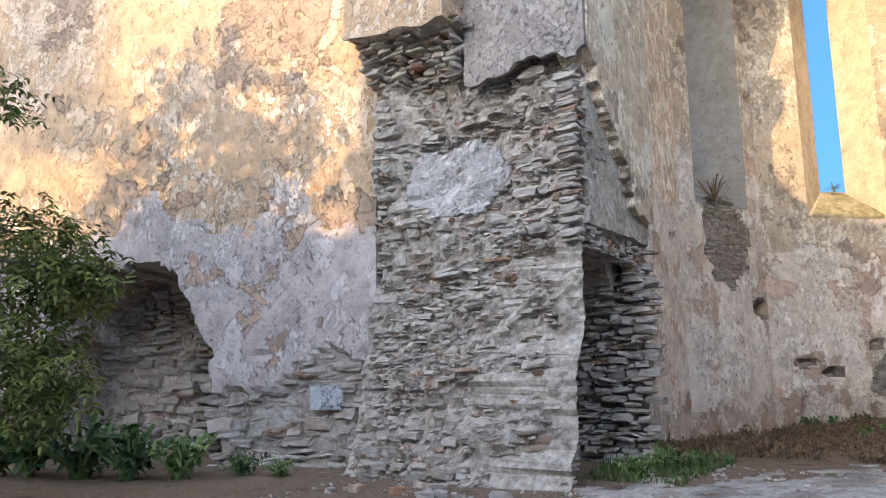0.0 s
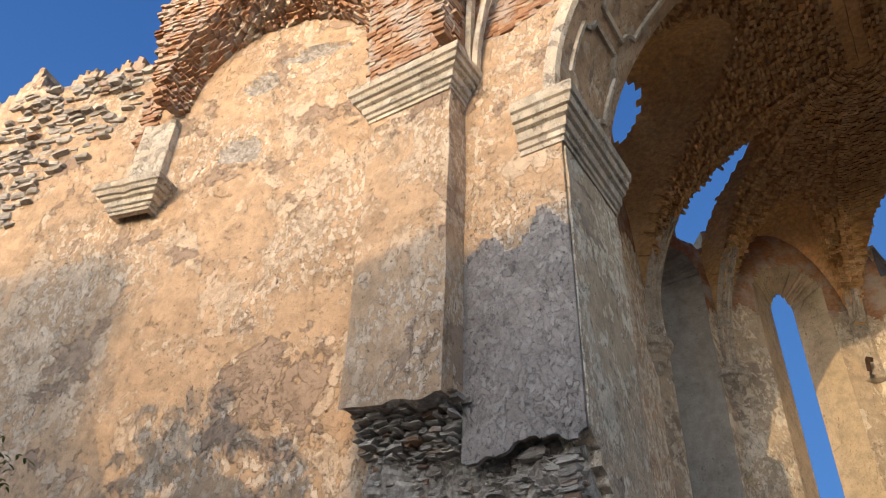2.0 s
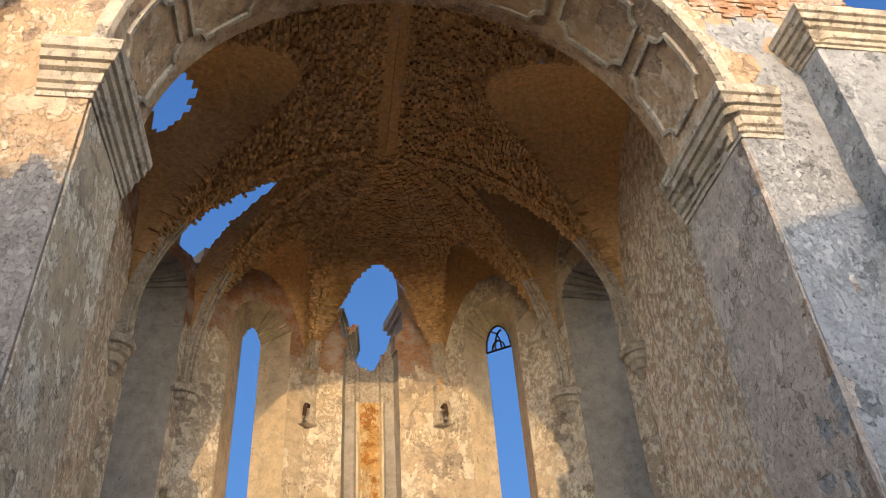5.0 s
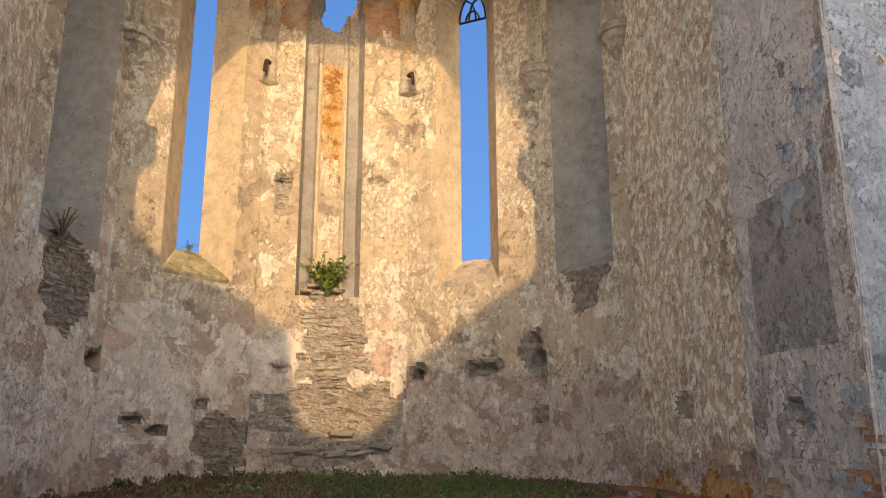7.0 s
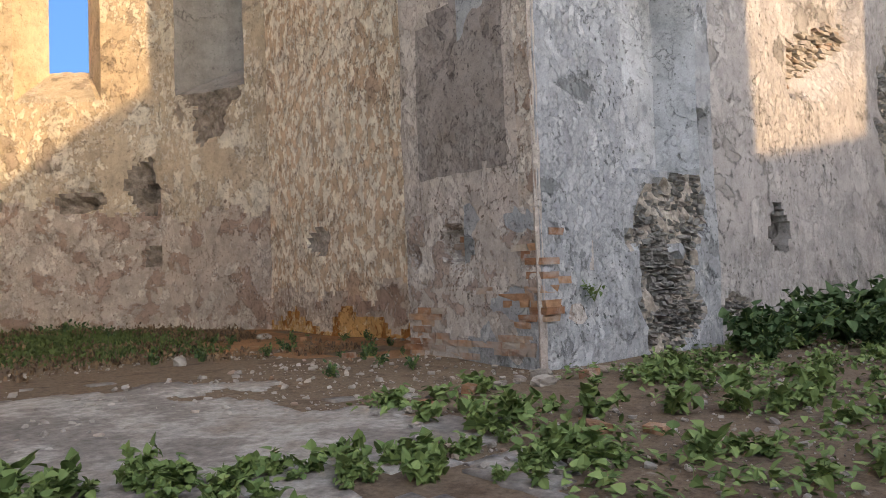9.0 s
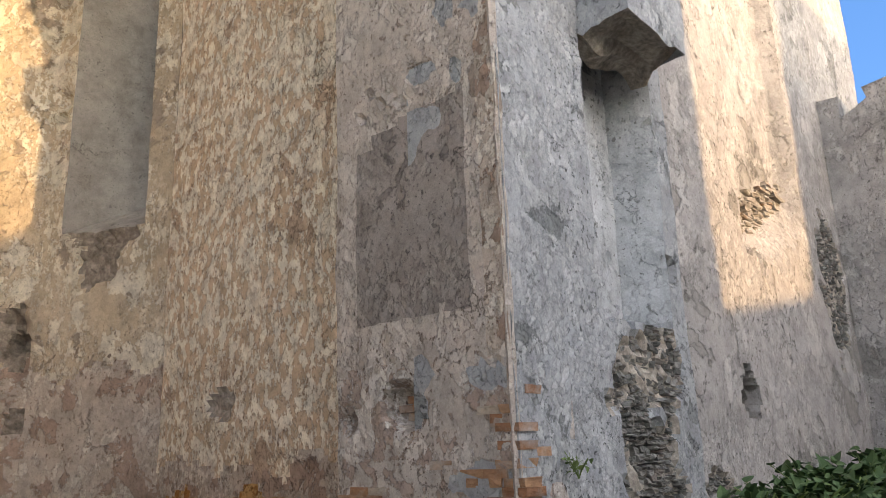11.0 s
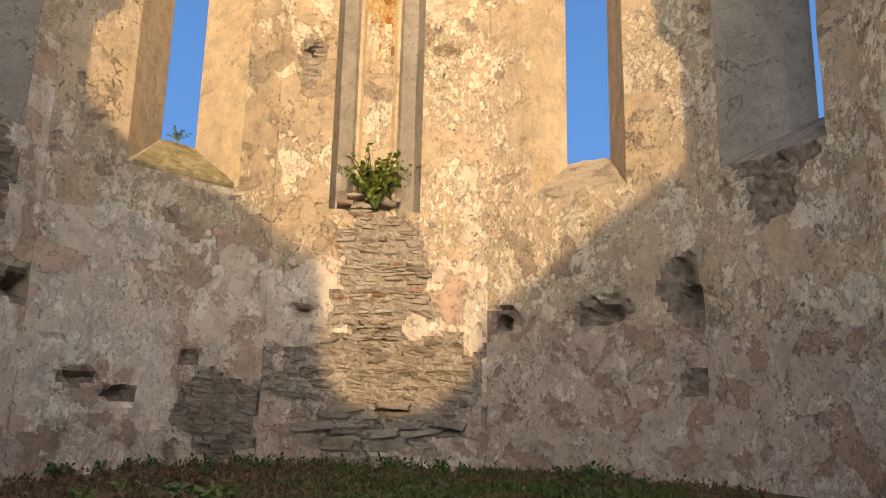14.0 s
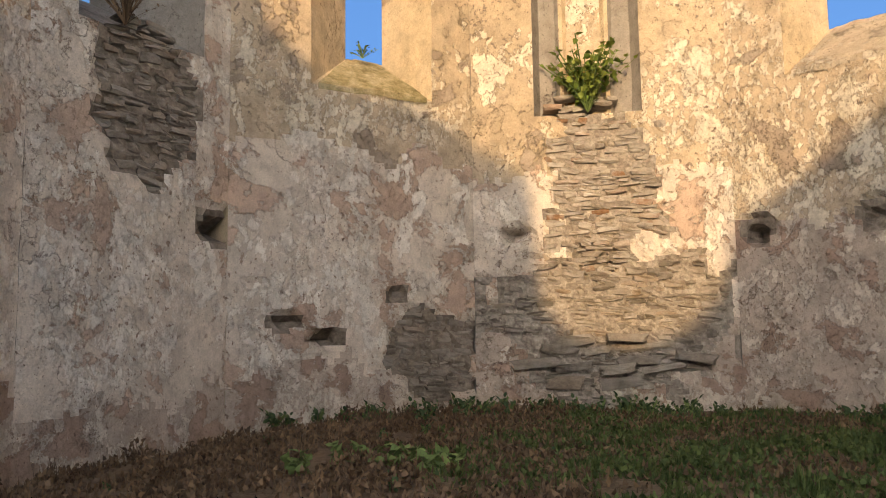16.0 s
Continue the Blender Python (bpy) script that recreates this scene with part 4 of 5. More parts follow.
# ---- vault ----
def apse_radius(a):
    d = Vector((math.cos(a), math.sin(a)))
    for p, q in zip(CORNERS, CORNERS[1:]):
        p, q = Vector(p) - Vector((0, 13.8)), Vector(q) - Vector((0, 13.8))
        e = q - p
        den = d.x * e.y - d.y * e.x
        if abs(den) < 1e-9:
            continue
        t = (p.x * e.y - p.y * e.x) / den
        w = (p.x * d.y - p.y * d.x) / den
        if t > 0 and -1e-6 <= w <= 1 + 1e-6:
            return t, min(max(w, 0), 1)
    return 7.1, 0.0


RISE = 6.9
ANGLES = [math.degrees(math.atan2(y - 13.8, x)) for x, y in CORNERS]


def vault_point(u, h, s):
    """u below 0: the straight bay, else the angle round the apse; h: 0 at the springing, 1 at the crown."""
    a = h * math.pi / 2
    out = 0.35 * s
    r, z = math.cos(a), SPRING + (RISE + out) * math.sin(a)
    if u < 0 or u > 180:
        x = (SIDE_X + out) * r * (1 if u < 0 else -1)
        y = 13.8 + (u if u < 0 else 180 - u)
        return Vector((x, y, z))
    R, w = apse_radius(radians(u))
    return Vector(((R + out) * r * math.cos(radians(u)), 13.8 + (R + out) * r * math.sin(radians(u)), z))


def lunette(u, h):
    """True where a lunette cuts into the vault."""
    z = RISE * math.sin(h * math.pi / 2)
    if u < 0 or u > 180:
        w, tall = (-u if u < 0 else u - 180) / 6.95, LUNS[5]
    else:
        w = apse_radius(radians(u))[1]
        tall = LUNS[sum(1 for c in ANGLES[1:-1] if u > c)]
    return z < tall * math.sqrt(max(0, 1 - (2 * w - 1) ** 2))


def build_vault():
    U = lines(-6.95, 0, 0.15) + lines(0, 180, 1.0)[1:] + lines(180, 186.95, 0.15)[1:]
    V = lines(0, 1, 0.0125)
    v, f, k = sheet(U, V, lambda u, h, s: vault_point(u, min(h, 0.999), s) + noise.noise_vector(vault_point(u, min(h, 0.999), 0) * 1.5) * 0.05, lambda u, h: not lunette(u, h))
    rnd = random.Random(4)

    def lay(pt, along, inward, w, h):
        """One brick of the vault's face, more or less proud of its bed."""
        if rnd.random() < 0.12:
            return
        side = along.cross(inward).normalized()
        m = Matrix.Translation(pt + inward * (rnd.random() ** 2 * 0.2 - 0.02)) @ Matrix((along, inward, side)).transposed().to_4x4() @ Matrix.Rotation(rnd.uniform(-0.12, 0.12), 4, "Y") @ Matrix.Diagonal((w * 0.95, 0.12, h * 0.82, 1))
        base = len(v)
        form = BRICKS[rnd.randrange(8)]
        v.extend(m @ p for p in form[0])
        f.extend([base + i for i in q] for q in form[1])

    rows = 110
    for j in range(rows - 3):
        h = (j + 0.5) / rows
        for zone in (-1, 0, 1):
            span = 6.95 if zone else 180.0
            probe = vault_point(0 if zone >= 0 else -1, h, 0)
            r = math.hypot(probe.x, probe.y - 13.8) if not zone else 1
            n = max(4, int((span if zone else math.pi * r) / 0.17))
            for i in range(n):
                t = (i + 0.5 * (j % 2) + rnd.uniform(-0.1, 0.1)) / n
                u = {-1: -6.95 * t, 0: 180 * t, 1: 180 + 6.95 * t}[zone]
                if (zone and not 0.002 < t < 0.998) or lunette(u, h):
                    continue
                a, b2, c2 = vault_point(u, h, 0), vault_point(u + (0.05 if zone else 0.5), h, 0), vault_point(u, h + 0.004, 0)
                along = (b2 - a).normalized()
                inward = along.cross(c2 - a).normalized()
                if inward.dot(Vector((0, 12.0 if not zone else a.y, 11)) - a) < 0:
                    inward = -inward
                lay(a + noise.noise_vector(a * 1.5) * 0.05, along, inward, 0.17, 0.1)
    # severies from the cut edge of the vault out to the walls
    sides = list(zip(CORNERS, CORNERS[1:])) + [((SIDE_X, REAR), CORNERS[0]), (CORNERS[-1], (-SIDE_X, REAR))]
    for n, (p, q) in enumerate(sides):
        p2, q2 = Vector(p), Vector(q)
        N, K = (120, 24) if n in (4, 6) else (40, 8)
        base = len(v)
        for i in range(N + 1):
            w = 0.5 - 0.5 * math.cos(math.pi * i / N)
            rise = LUNS[n] * math.sqrt(max(0, 1 - (2 * w - 1) ** 2))
            shrink = math.sqrt(max(0, 1 - (rise / RISE) ** 2))
            edge = p2.lerp(q2, w)
            for j in range(K + 1):
                t = j / K
                centre = Vector((0, 13.8)) if n < 5 else Vector((0, edge.y))
                at = centre + (edge - centre) * (shrink + (1.04 - shrink) * t)
                v.append(Vector((at.x, at.y, SPRING + rise - 0.55 * t * t + 0.25 * math.sin(math.pi * t) + 0.06 * noise.noise(Vector((at.x * 3, at.y * 3, rise))))))
        for i in range(N):
            for j in range(K):
                w = 0.5 - 0.5 * math.cos(math.pi * (i + 0.5) / N)
                if n == 2 and abs(w - 0.54) < 0.23 + 0.03 * noise.noise(Vector((i * 1.7, j * 1.3, 0))):
                    continue
                if n == 4 and ((w - 0.28 + 0.14 * (j / K - 0.6)) / 0.155) ** 2 + ((j / K - 0.6) / 0.5) ** 2 < 1 + 0.3 * noise.noise(Vector((i * 0.5, j * 0.5, 0))):
                    continue
                if n == 6 and ((w - 0.36) / 0.10) ** 2 + ((j / K - 0.71) / 0.13) ** 2 < 1 + 0.6 * noise.noise(Vector((i * 0.4, j * 0.4, 0))):
                    continue
                a = base + i * (K + 1) + j
                f.append((a, a + 1, a + K + 2, a + K + 1))
    setting(mesh_object("ceiling", v, f, [VAULT]), "rough brick vault over the apse, stripped of plaster")


build_vault()


# ---- mouldings ----
def sweep_corner(path, profile, z0, z1):
    """Carries a cornice profile (height 0..1, projection) along a plan path whose outside is to the right."""
    n = len(path)
    pts = [Vector(p) for p in path]
    offs = []
    for i in range(n):
        normals = []
        for a, b in ((i - 1, i), (i, i + 1)):
            if 0 <= a and b < n:
                d = (pts[b] - pts[a]).normalized()
                normals.append(Vector((d.y, -d.x)))
        m = sum(normals, Vector((0, 0)))
        offs.append(m / max(m.dot(normals[0]), 1e-6))
    stations = []
    for i in range(n - 1):
        k = max(1, round((pts[i + 1] - pts[i]).length / 0.15))
        stations += [(pts[i].lerp(pts[i + 1], j / k), offs[i].lerp(offs[i + 1], j / k)) for j in range(k)]
    stations.append((pts[-1], offs[-1]))
    prof = [(0, -0.1)] + profile + [(1, -0.1)]
    verts, faces = [], []
    for p, o in stations:
        for h, d in prof:
            chip = 0.4 * max(0, noise.fractal(Vector((p.x * 1.6, p.y * 1.6, h * 1.2)), 0.7, 2.1, 3) - 0.55)
            q = p + o * (d - chip if d > 0 else d)
            verts.append((q.x, q.y, z0 + (z1 - z0) * h))
    k = len(prof)
    for i in range(len(stations) - 1):
        for j in range(k - 1):
            faces.append((i * k + j, (i + 1) * k + j, (i + 1) * k + j + 1, i * k + j + 1))
        faces.append((i * k + k - 1, (i + 1) * k + k - 1, (i + 1) * k, i * k))
    faces += [list(range(k))[::-1], [(len(stations) - 1) * k + j for j in range(k)]]
    return verts, faces


PROFILE = [(0, 0.03), (0.1, 0.03), (0.12, 0.07), (0.22, 0.08), (0.25, 0.13), (0.42, 0.15), (0.46, 0.22), (0.5, 0.23), (0.56, 0.24), (0.58, 0.3), (0.72, 0.33), (0.75, 0.38), (0.92, 0.4), (1, 0.36)]


def capital(path, z0, z1, label):
    v, f = sweep_corner(path, PROFILE, z0, z1)
    ob = mesh_object("trim_capital", v, f, [TRIM])
    return setting(ob, label)


capital([(-6.3, FRONT), (-HALF, FRONT), (-HALF, REAR)], 11.6, 12.65, "weathered cornice capital of the arch pier")
capital([(HALF, REAR), (HALF, FRONT), (6.3, FRONT)], 11.6, 12.65, "weathered cornice capital of the arch pier")
capital([(-9.35, 4.5), (-9.35, 3.75), (-7.45, 3.75), (-7.45, FRONT)], 13.45, 14.3, "moulded pilaster capital with a crumbled corner")
capital([(7.25, FRONT), (7.25, 3.7), (8.85, 3.7), (8.85, FRONT)], 13.45, 14.3, "moulded pilaster capital")
far = lambda u, d: (lp(u, 0)[0] + OUTN * d).xy
capital([far(8.55, 0), far(8.55, 0.3), far(9.55, 0.3), far(9.55, 0)], 12.75, 13.5, "moulded capital left hanging on the nave wall")


def stub(u0, u1, d, z0, z1, label):
    """A short plastered pilaster on the slanting nave wall."""
    v, f, k = sheet(lines(u0, u1, 0.15), lines(z0, z1, 0.15), lambda u, z, s: lp(u, z)[0] + OUTN * ((d + (0.05 if abs(u - u0) < 0.2 or abs(u - u1) < 0.2 else 0)) * (1 - s) - 0.1) + noise.noise_vector(Vector((u * 3, z * 3, 0))) * 0.02)
    return setting(mesh_object("trim_pilaster", v, f, [TRIM]), label)


stub(8.6, 9.5, 0.3, 13.45, 15.6, "stub of a panelled pilaster above its capital")


def bar(path, normal, w, h, closed=False):
    """A straight-sided bar along a path; normal(i) points away from the surface that it lies on."""
    verts, faces = [], []
    n = len(path)
    for i, p in enumerate(path):
        a, b = (path[(i - 1) % n], path[(i + 1) % n]) if closed else (path[max(i - 1, 0)], path[min(i + 1, n - 1)])
        d = (b - a).normalized()
        up = normal(i)
        side = d.cross(up).normalized()
        verts += [p - side * w / 2 - up * 0.02, p - side * w * 0.36 + up * h, p + side * w * 0.36 + up * h, p + side * w / 2 - up * 0.02]
    for i in range(n if closed else n - 1):
        j = (i + 1) % n
        for k in range(4):
            faces.append((i * 4 + k, j * 4 + k, j * 4 + (k + 1) % 4, i * 4 + (k + 1) % 4))
    if not closed:
        faces += [(3, 2, 1, 0), tuple((n - 1) * 4 + k for k in range(4))]
    return verts, faces


def arch_trim():
    on = lambda a, y, r=HALF: Vector((r * math.cos(a), y, ZS + r * math.sin(a)))
    inward = lambda a: Vector((-math.cos(a), 0, -math.sin(a)))
    # raised band on the face of the arch
    angles = [math.pi * i / 90 for i in range(91)]
    path = [on(a, FRONT, HALF + 0.16) for a in angles]
    v, f = bar(path, lambda i: Vector((0, -1, 0)), 0.34, 0.09)
    setting(mesh_object("trim_archivolt", v, f, [TRIM]), "plaster band round the face of the chancel arch")
    # panels on the soffit, their corners bitten by quarter circles
    for n in range(7):
        a0, a1 = math.pi * (0.03 + n / 7 * 0.94 + 0.012), math.pi * (0.03 + (n + 1) / 7 * 0.94 - 0.012)
        y0, y1, bite = FRONT + 0.42, REAR - 0.42, 0.32
        path, s = [], HALF
        corners = [(a0, y0, 0), (a1, y0, 1), (a1, y1, 2), (a0, y1, 3)]
        for ca, cy, q in corners:
            turn = {0: (90, 0), 1: (180, 90), 2: (270, 180), 3: (360, 270)}[q]
            for i in range(7):
                t = radians(turn[0] + (turn[1] - turn[0]) * i / 6)
                path.append((ca + bite * math.cos(t) / s, cy + bite * math.sin(t)))
            k = corners[(q + 1) % 4]
            for i in range(1, 8):
                w = i / 8
                path.append((ca + (k[0] - ca) * w, cy + (k[1] - cy) * w) if 0.2 < w < 0.8 else path[-1])
        clean = [p for i, p in enumerate(path) if i == 0 or p != path[i - 1]]
        pts = [on(a, y) for a, y in clean]
        v, f = bar(pts, lambda i: inward(clean[i][0]), 0.13, 0.07, True)
        setting(mesh_object("trim_panel", v, f, [TRIM]), "raised moulding of a soffit panel with bitten corners")


arch_trim()


def corner_bead():
    """The worn, rounded plaster edge of the right-hand pier."""
    pts = [Vector((HALF + 0.03 + 0.012 * noise.noise(Vector((0, 0, z * 2.5))), FRONT + 0.03 + 0.012 * noise.noise(Vector((4, 0, z * 2.5))), z)) for z in lines(0.3, 11.7, 0.12)]
    v, f = bar(pts, lambda i: Vector((-0.7, -0.7, 0)), 0.1, 0.022)
    setting(mesh_object("trim_corner", v, f, [ROSE], smooth=False), "worn plaster edge of the arch pier")


corner_bead()


def rib_scrap(x0, x1, label):
    """White plaster left of a nave rib, curving up from the capital."""
    pts = [Vector((x0 + (x1 - x0) * t ** 1.6, FRONT - 0.08 - 0.25 * t, 14.3 + 3.6 * t)) for t in [i / 12 for i in range(13)]]
    v, f = bar(pts, lambda i: Vector((0.2, -0.97, 0)), 0.16, 0.16)
    setting(mesh_object("trim_rib", v, f, [TRIM]), label)


rib_scrap(-7.15, -6.2, "white plaster scrap of a fallen rib")
rib_scrap(-7.3, -7.05, "white plaster scrap of a fallen rib")


# ---- ribs and corbels of the apse ----
def corbel(u, spec, label):
    """A stepped plaster corbel in a corner of the apse, with the start of the rib that it carried."""
    rings, rib_to, wide, lowz = spec
    at = vault_point(u, 0.0, 0)
    inward = (Vector((0, 12.0, 0)) - Vector((at.x, at.y, 0))).normalized()
    side = Vector((-inward.y, inward.x, 0))
    verts, faces = [], []
    arc = [math.pi * i / 6 for i in range(7)]
    for z, r in rings:
        for a in arc:
            p = Vector((at.x, at.y, lowz + z)) + side * (r * wide * math.cos(a)) + inward * (r * 0.95 * math.sin(a) - 0.05)
            verts.append(p + noise.noise_vector(p * 4) * 0.02)
    n = len(arc)
    for i in range(len(rings) - 1):
        for j in range(n - 1):
            faces.append((i * n + j, i * n + j + 1, (i + 1) * n + j + 1, (i + 1) * n + j))
    faces += [list(range(n))[::-1], [(len(rings) - 1) * n + j for j in range(n)]]
    if rib_to:
        hs = lines(0.0, rib_to, 0.012)
        top = lowz + rings[-1][0]
        path = [Vector((at.x, at.y, top)) + inward * 0.05] + [vault_point(u, h, 0) + inward * 0.05 for h in hs if vault_point(u, h, 0).z > top + 0.05]
        for w, hgt in ((0.5, 0.12), (0.3, 0.24), (0.12, 0.31)):
            v2, f2 = bar(path, lambda i: (inward * 1.0 - Vector((0, 0, 0.4))).normalized(), w, hgt)
            base = len(verts)
            verts += v2
            faces += [[base + i for i in q] for q in f2]
    return setting(mesh_object("trim_corbel", verts, faces, [TRIM]), label)


BIG = [(0.0, 0.12), (0.1, 0.22), (0.25, 0.24), (0.3, 0.34), (0.5, 0.38), (0.55, 0.48), (0.72, 0.5), (0.75, 0.6), (0.9, 0.62), (1.0, 0.55)]
SLIM = [(0.0, 0.2), (0.06, 0.34), (0.14, 0.34), (0.2, 0.28), (1.9, 0.28), (2.0, 0.24)]
ANG = [math.degrees(math.atan2(y - 13.8, x)) for x, y in CORNERS]
for i, u in enumerate(ANG):
    if i in (2, 3):
        corbel(u, (SLIM, 0.24, 1.15, 12.6), "slender plaster shaft at a corner of the apse, broken off below")
    else:
        corbel(min(max(u, 0.01), 179.99), (BIG, 0.34, 0.95, 11.65), "stepped plaster corbel carrying a broken rib")


def brick_ribs():
    """Rough brick ribs along the folds of the vault, from the corbels up to the crown."""
    rnd = random.Random(14)
    for u in [min(max(a, 0.01), 179.99) for a in ANG]:
        heap = Heap()
        hs = lines(0.2, 0.93, 0.0085)
        for h, h2 in zip(hs, hs[1:]):
            p, q = vault_point(u, h, 0), vault_point(u, h2, 0)
            d = (q - p).normalized()
            side = d.cross(Vector((0, 0, 1))).normalized()
            inw = side.cross(d).normalized()
            if inw.dot(Vector((0, 12, 10)) - p) < 0:
                inw = -inw
            for k in (-0.5, 0.5):
                m = Matrix.Translation(p + side * 0.17 * k + inw * (0.06 + 0.04 * rnd.random())) @ Matrix((side, inw, d)).transposed().to_4x4() @ Matrix.Rotation(rnd.gauss(0, 0.06), 4, "Y") @ Matrix.Diagonal((0.17 * rnd.uniform(0.85, 1.05), 0.22, (q - p).length * 0.86, 1))
                heap.add(BRICKS[rnd.randrange(8)], m)
        setting(heap.make("trim_rib", [VAULT]), "rough brick rib of the apse vault")


brick_ribs()


def bracket(x, y, z, dx):
    """An iron bar sticking out of the wall."""
    pts = [Vector((x, y, z)), Vector((x + dx * 0.3, y - 0.18, z - 0.02)), Vector((x + dx * 0.4, y - 0.24, z - 0.38))]
    v, f = bar(pts, lambda i: Vector((0.3, -0.2, 0.9)).normalized(), 0.13, 0.1)
    return tagged(mesh_object("iron_bracket", v, f, [IRON]), "short rusted iron bar sticking out of the apse plaster", "iron bar", "brackets in the apse")


bracket(-2.2, 18.75, 13.1, -0.3)
bracket(2.15, 18.75, 13.1, 0.3)


def window_tracery():
    """The iron head that is left in one lancet."""
    b, c = Vector((*B, 0)), Vector((*C, 0))
    along = (c - b).normalized()
    out = Vector((along.y, -along.x, 0))
    on = lambda u, z: b + along * u + out * 0.9 + Vector((0, 0, z))
    root = tagged(new("window_tracery"), "black iron arched window head with curved bars", "window frame")
    root.location = on(2.45, 15.3)
    shapes = {"transom": [on(1.98, 15.35), on(2.92, 15.35)],
              "arch_bar": [on(2.45 + 0.47 * math.cos(a), 15.35 + 0.95 * math.sin(a)) for a in [math.pi * i / 14 for i in range(15)]],
              "bar_a": [on(2.45 + 0.3 * math.cos(a) - 0.18, 15.35 + 0.75 * math.sin(a)) for a in [math.pi * i / 16 for i in range(9)]],
              "bar_b": [on(2.45 - 0.3 * math.cos(a) + 0.18, 15.35 + 0.75 * math.sin(a)) for a in [math.pi * i / 16 for i in range(9)]],
              "ring": [on(2.45 + 0.24 * math.cos(a), 15.35 + 0.36 * math.sin(a)) for a in [math.pi * i / 12 for i in range(13)]]}
    for name, pts in shapes.items():
        v, f = bar([p - root.location for p in pts], lambda i: -out, 0.05, 0.05)
        mesh_object(name.split("_")[0] if name[:3] == "bar" else name, v, f, [IRON], root)
    return root


window_tracery()

# ---- floor of the nave ----
v, f, k = sheet(lines(-6, 4.5, 0.12), lines(-1.0, 8.0, 0.12), lambda x, y, s: (x + 0.05 * noise.noise(Vector((x * 7, y * 7, 0))), y + 0.05 * noise.noise(Vector((x * 7, y * 7, 5))),
                ground_z(x, y) + 0.015 - 0.06 * s + 0.012 * noise.fractal(Vector((x * 2, y * 2, 3)), 0.7, 2.1, 3)), lambda x, y: blob(x, y, -0.9, 3.7, 3.8, 3.5, 1.0, 0.3))
setting(mesh_object("floor", v, f, [CONCRETE], smooth=True), "cracked, stained concrete slab half covered with dust")


# ---- plants ----
def leaf_form(length, width, fold=0.25, heart=True):
    """A leaf: two halves folded along the midrib."""
    ys = [0.0, 0.18, 0.5, 0.8, 1.0]
    ws = [0.12, 0.5, 0.42, 0.2, 0.0] if heart else [0.05, 0.3, 0.36, 0.22, 0.0]
    v, f = [], []
    for y, w in zip(ys, ws):
        v += [Vector((-w * width, y * length, fold * w * width - 0.25 * length * y * y)), Vector((0, y * length, -0.25 * length * y * y)), Vector((w * width, y * length, fold * w * width - 0.25 * length * y * y))]
    for i in range(4):
        f += [(i * 3, i * 3 + 1, i * 3 + 4, i * 3 + 3), (i * 3 + 1, i * 3 + 2, i * 3 + 5, i * 3 + 4)]
    return v, f


HEART, LANCE, SMALL = leaf_form(0.11, 0.10), leaf_form(0.13, 0.07, heart=False), leaf_form(0.06, 0.05, heart=False)


def facing(rnd, up=0.6):
    return Matrix.Rotation(rnd.uniform(0, 6.283), 4, "Z") @ Matrix.Rotation(rnd.gauss(0.15, up), 4, "X") @ Matrix.Rotation(rnd.gauss(0, 0.4), 4, "Y")


def stalks(name, pts_list, parent, mat, w=0.006):
    verts, faces = [], []
    for pts in pts_list:
        v, f = bar(pts, lambda i: Vector((0.6, 0.6, 0.52)), w, w)
        base = len(verts)
        verts += v
        faces += [[base + i for i in q] for q in f]
    return mesh_object(name, verts, faces, [mat], parent)


def weed(name, seed, stems, height, spread, form, size, per_stem, mat, label, category):
    """A plant of several leafy stems."""
    rnd = random.Random(seed)
    root = tagged(new(name), label, category)
    heap, lines_ = Heap(), []
    for _ in range(stems):
        a, lean, h = rnd.uniform(0, 6.283), rnd.uniform(0.1, 1) * spread, height * rnd.uniform(0.55, 1)
        pts = [Vector((math.cos(a) * lean * t ** 1.3, math.sin(a) * lean * t ** 1.3, h * t)) for t in (0, 0.35, 0.7, 1.0)]
        lines_.append(pts)
        for i in range(per_stem):
            t = 0.25 + 0.75 * (i + rnd.random()) / per_stem
            p = Vector((math.cos(a) * lean * t ** 1.3, math.sin(a) * lean * t ** 1.3, h * t))
            heap.add(form, Matrix.Translation(p + Vector((rnd.gauss(0, 0.02), rnd.gauss(0, 0.02), 0))) @ facing(rnd) @ Matrix.Scale(size * rnd.uniform(0.6, 1.25), 4))
    if stems <= 8:
        for pts in lines_:
            stalks("stem", [pts], root, WEED if mat is not DRY else DRY)
    else:
        tagged(stalks("stem", lines_, root, WEED if mat is not DRY else DRY), kind="stuff")
    ob = heap.make("leaves", [mat], root)
    return root


def scatter(proto, places, group, rnd):
    for x, y, z, s in places:
        m = Matrix.Translation((x, y, z)) @ Matrix.Rotation(rnd.uniform(0, 6.283), 4, "Z")
        ob = copy_thing(proto, m)
        ob.scale = (s, s, s * rnd.uniform(0.8, 1.2))
        tagged(ob, group=group)
    

YOUNG = leaf("young_leaves", (0.08, 0.15, 0.025), (0.24, 0.30, 0.07))


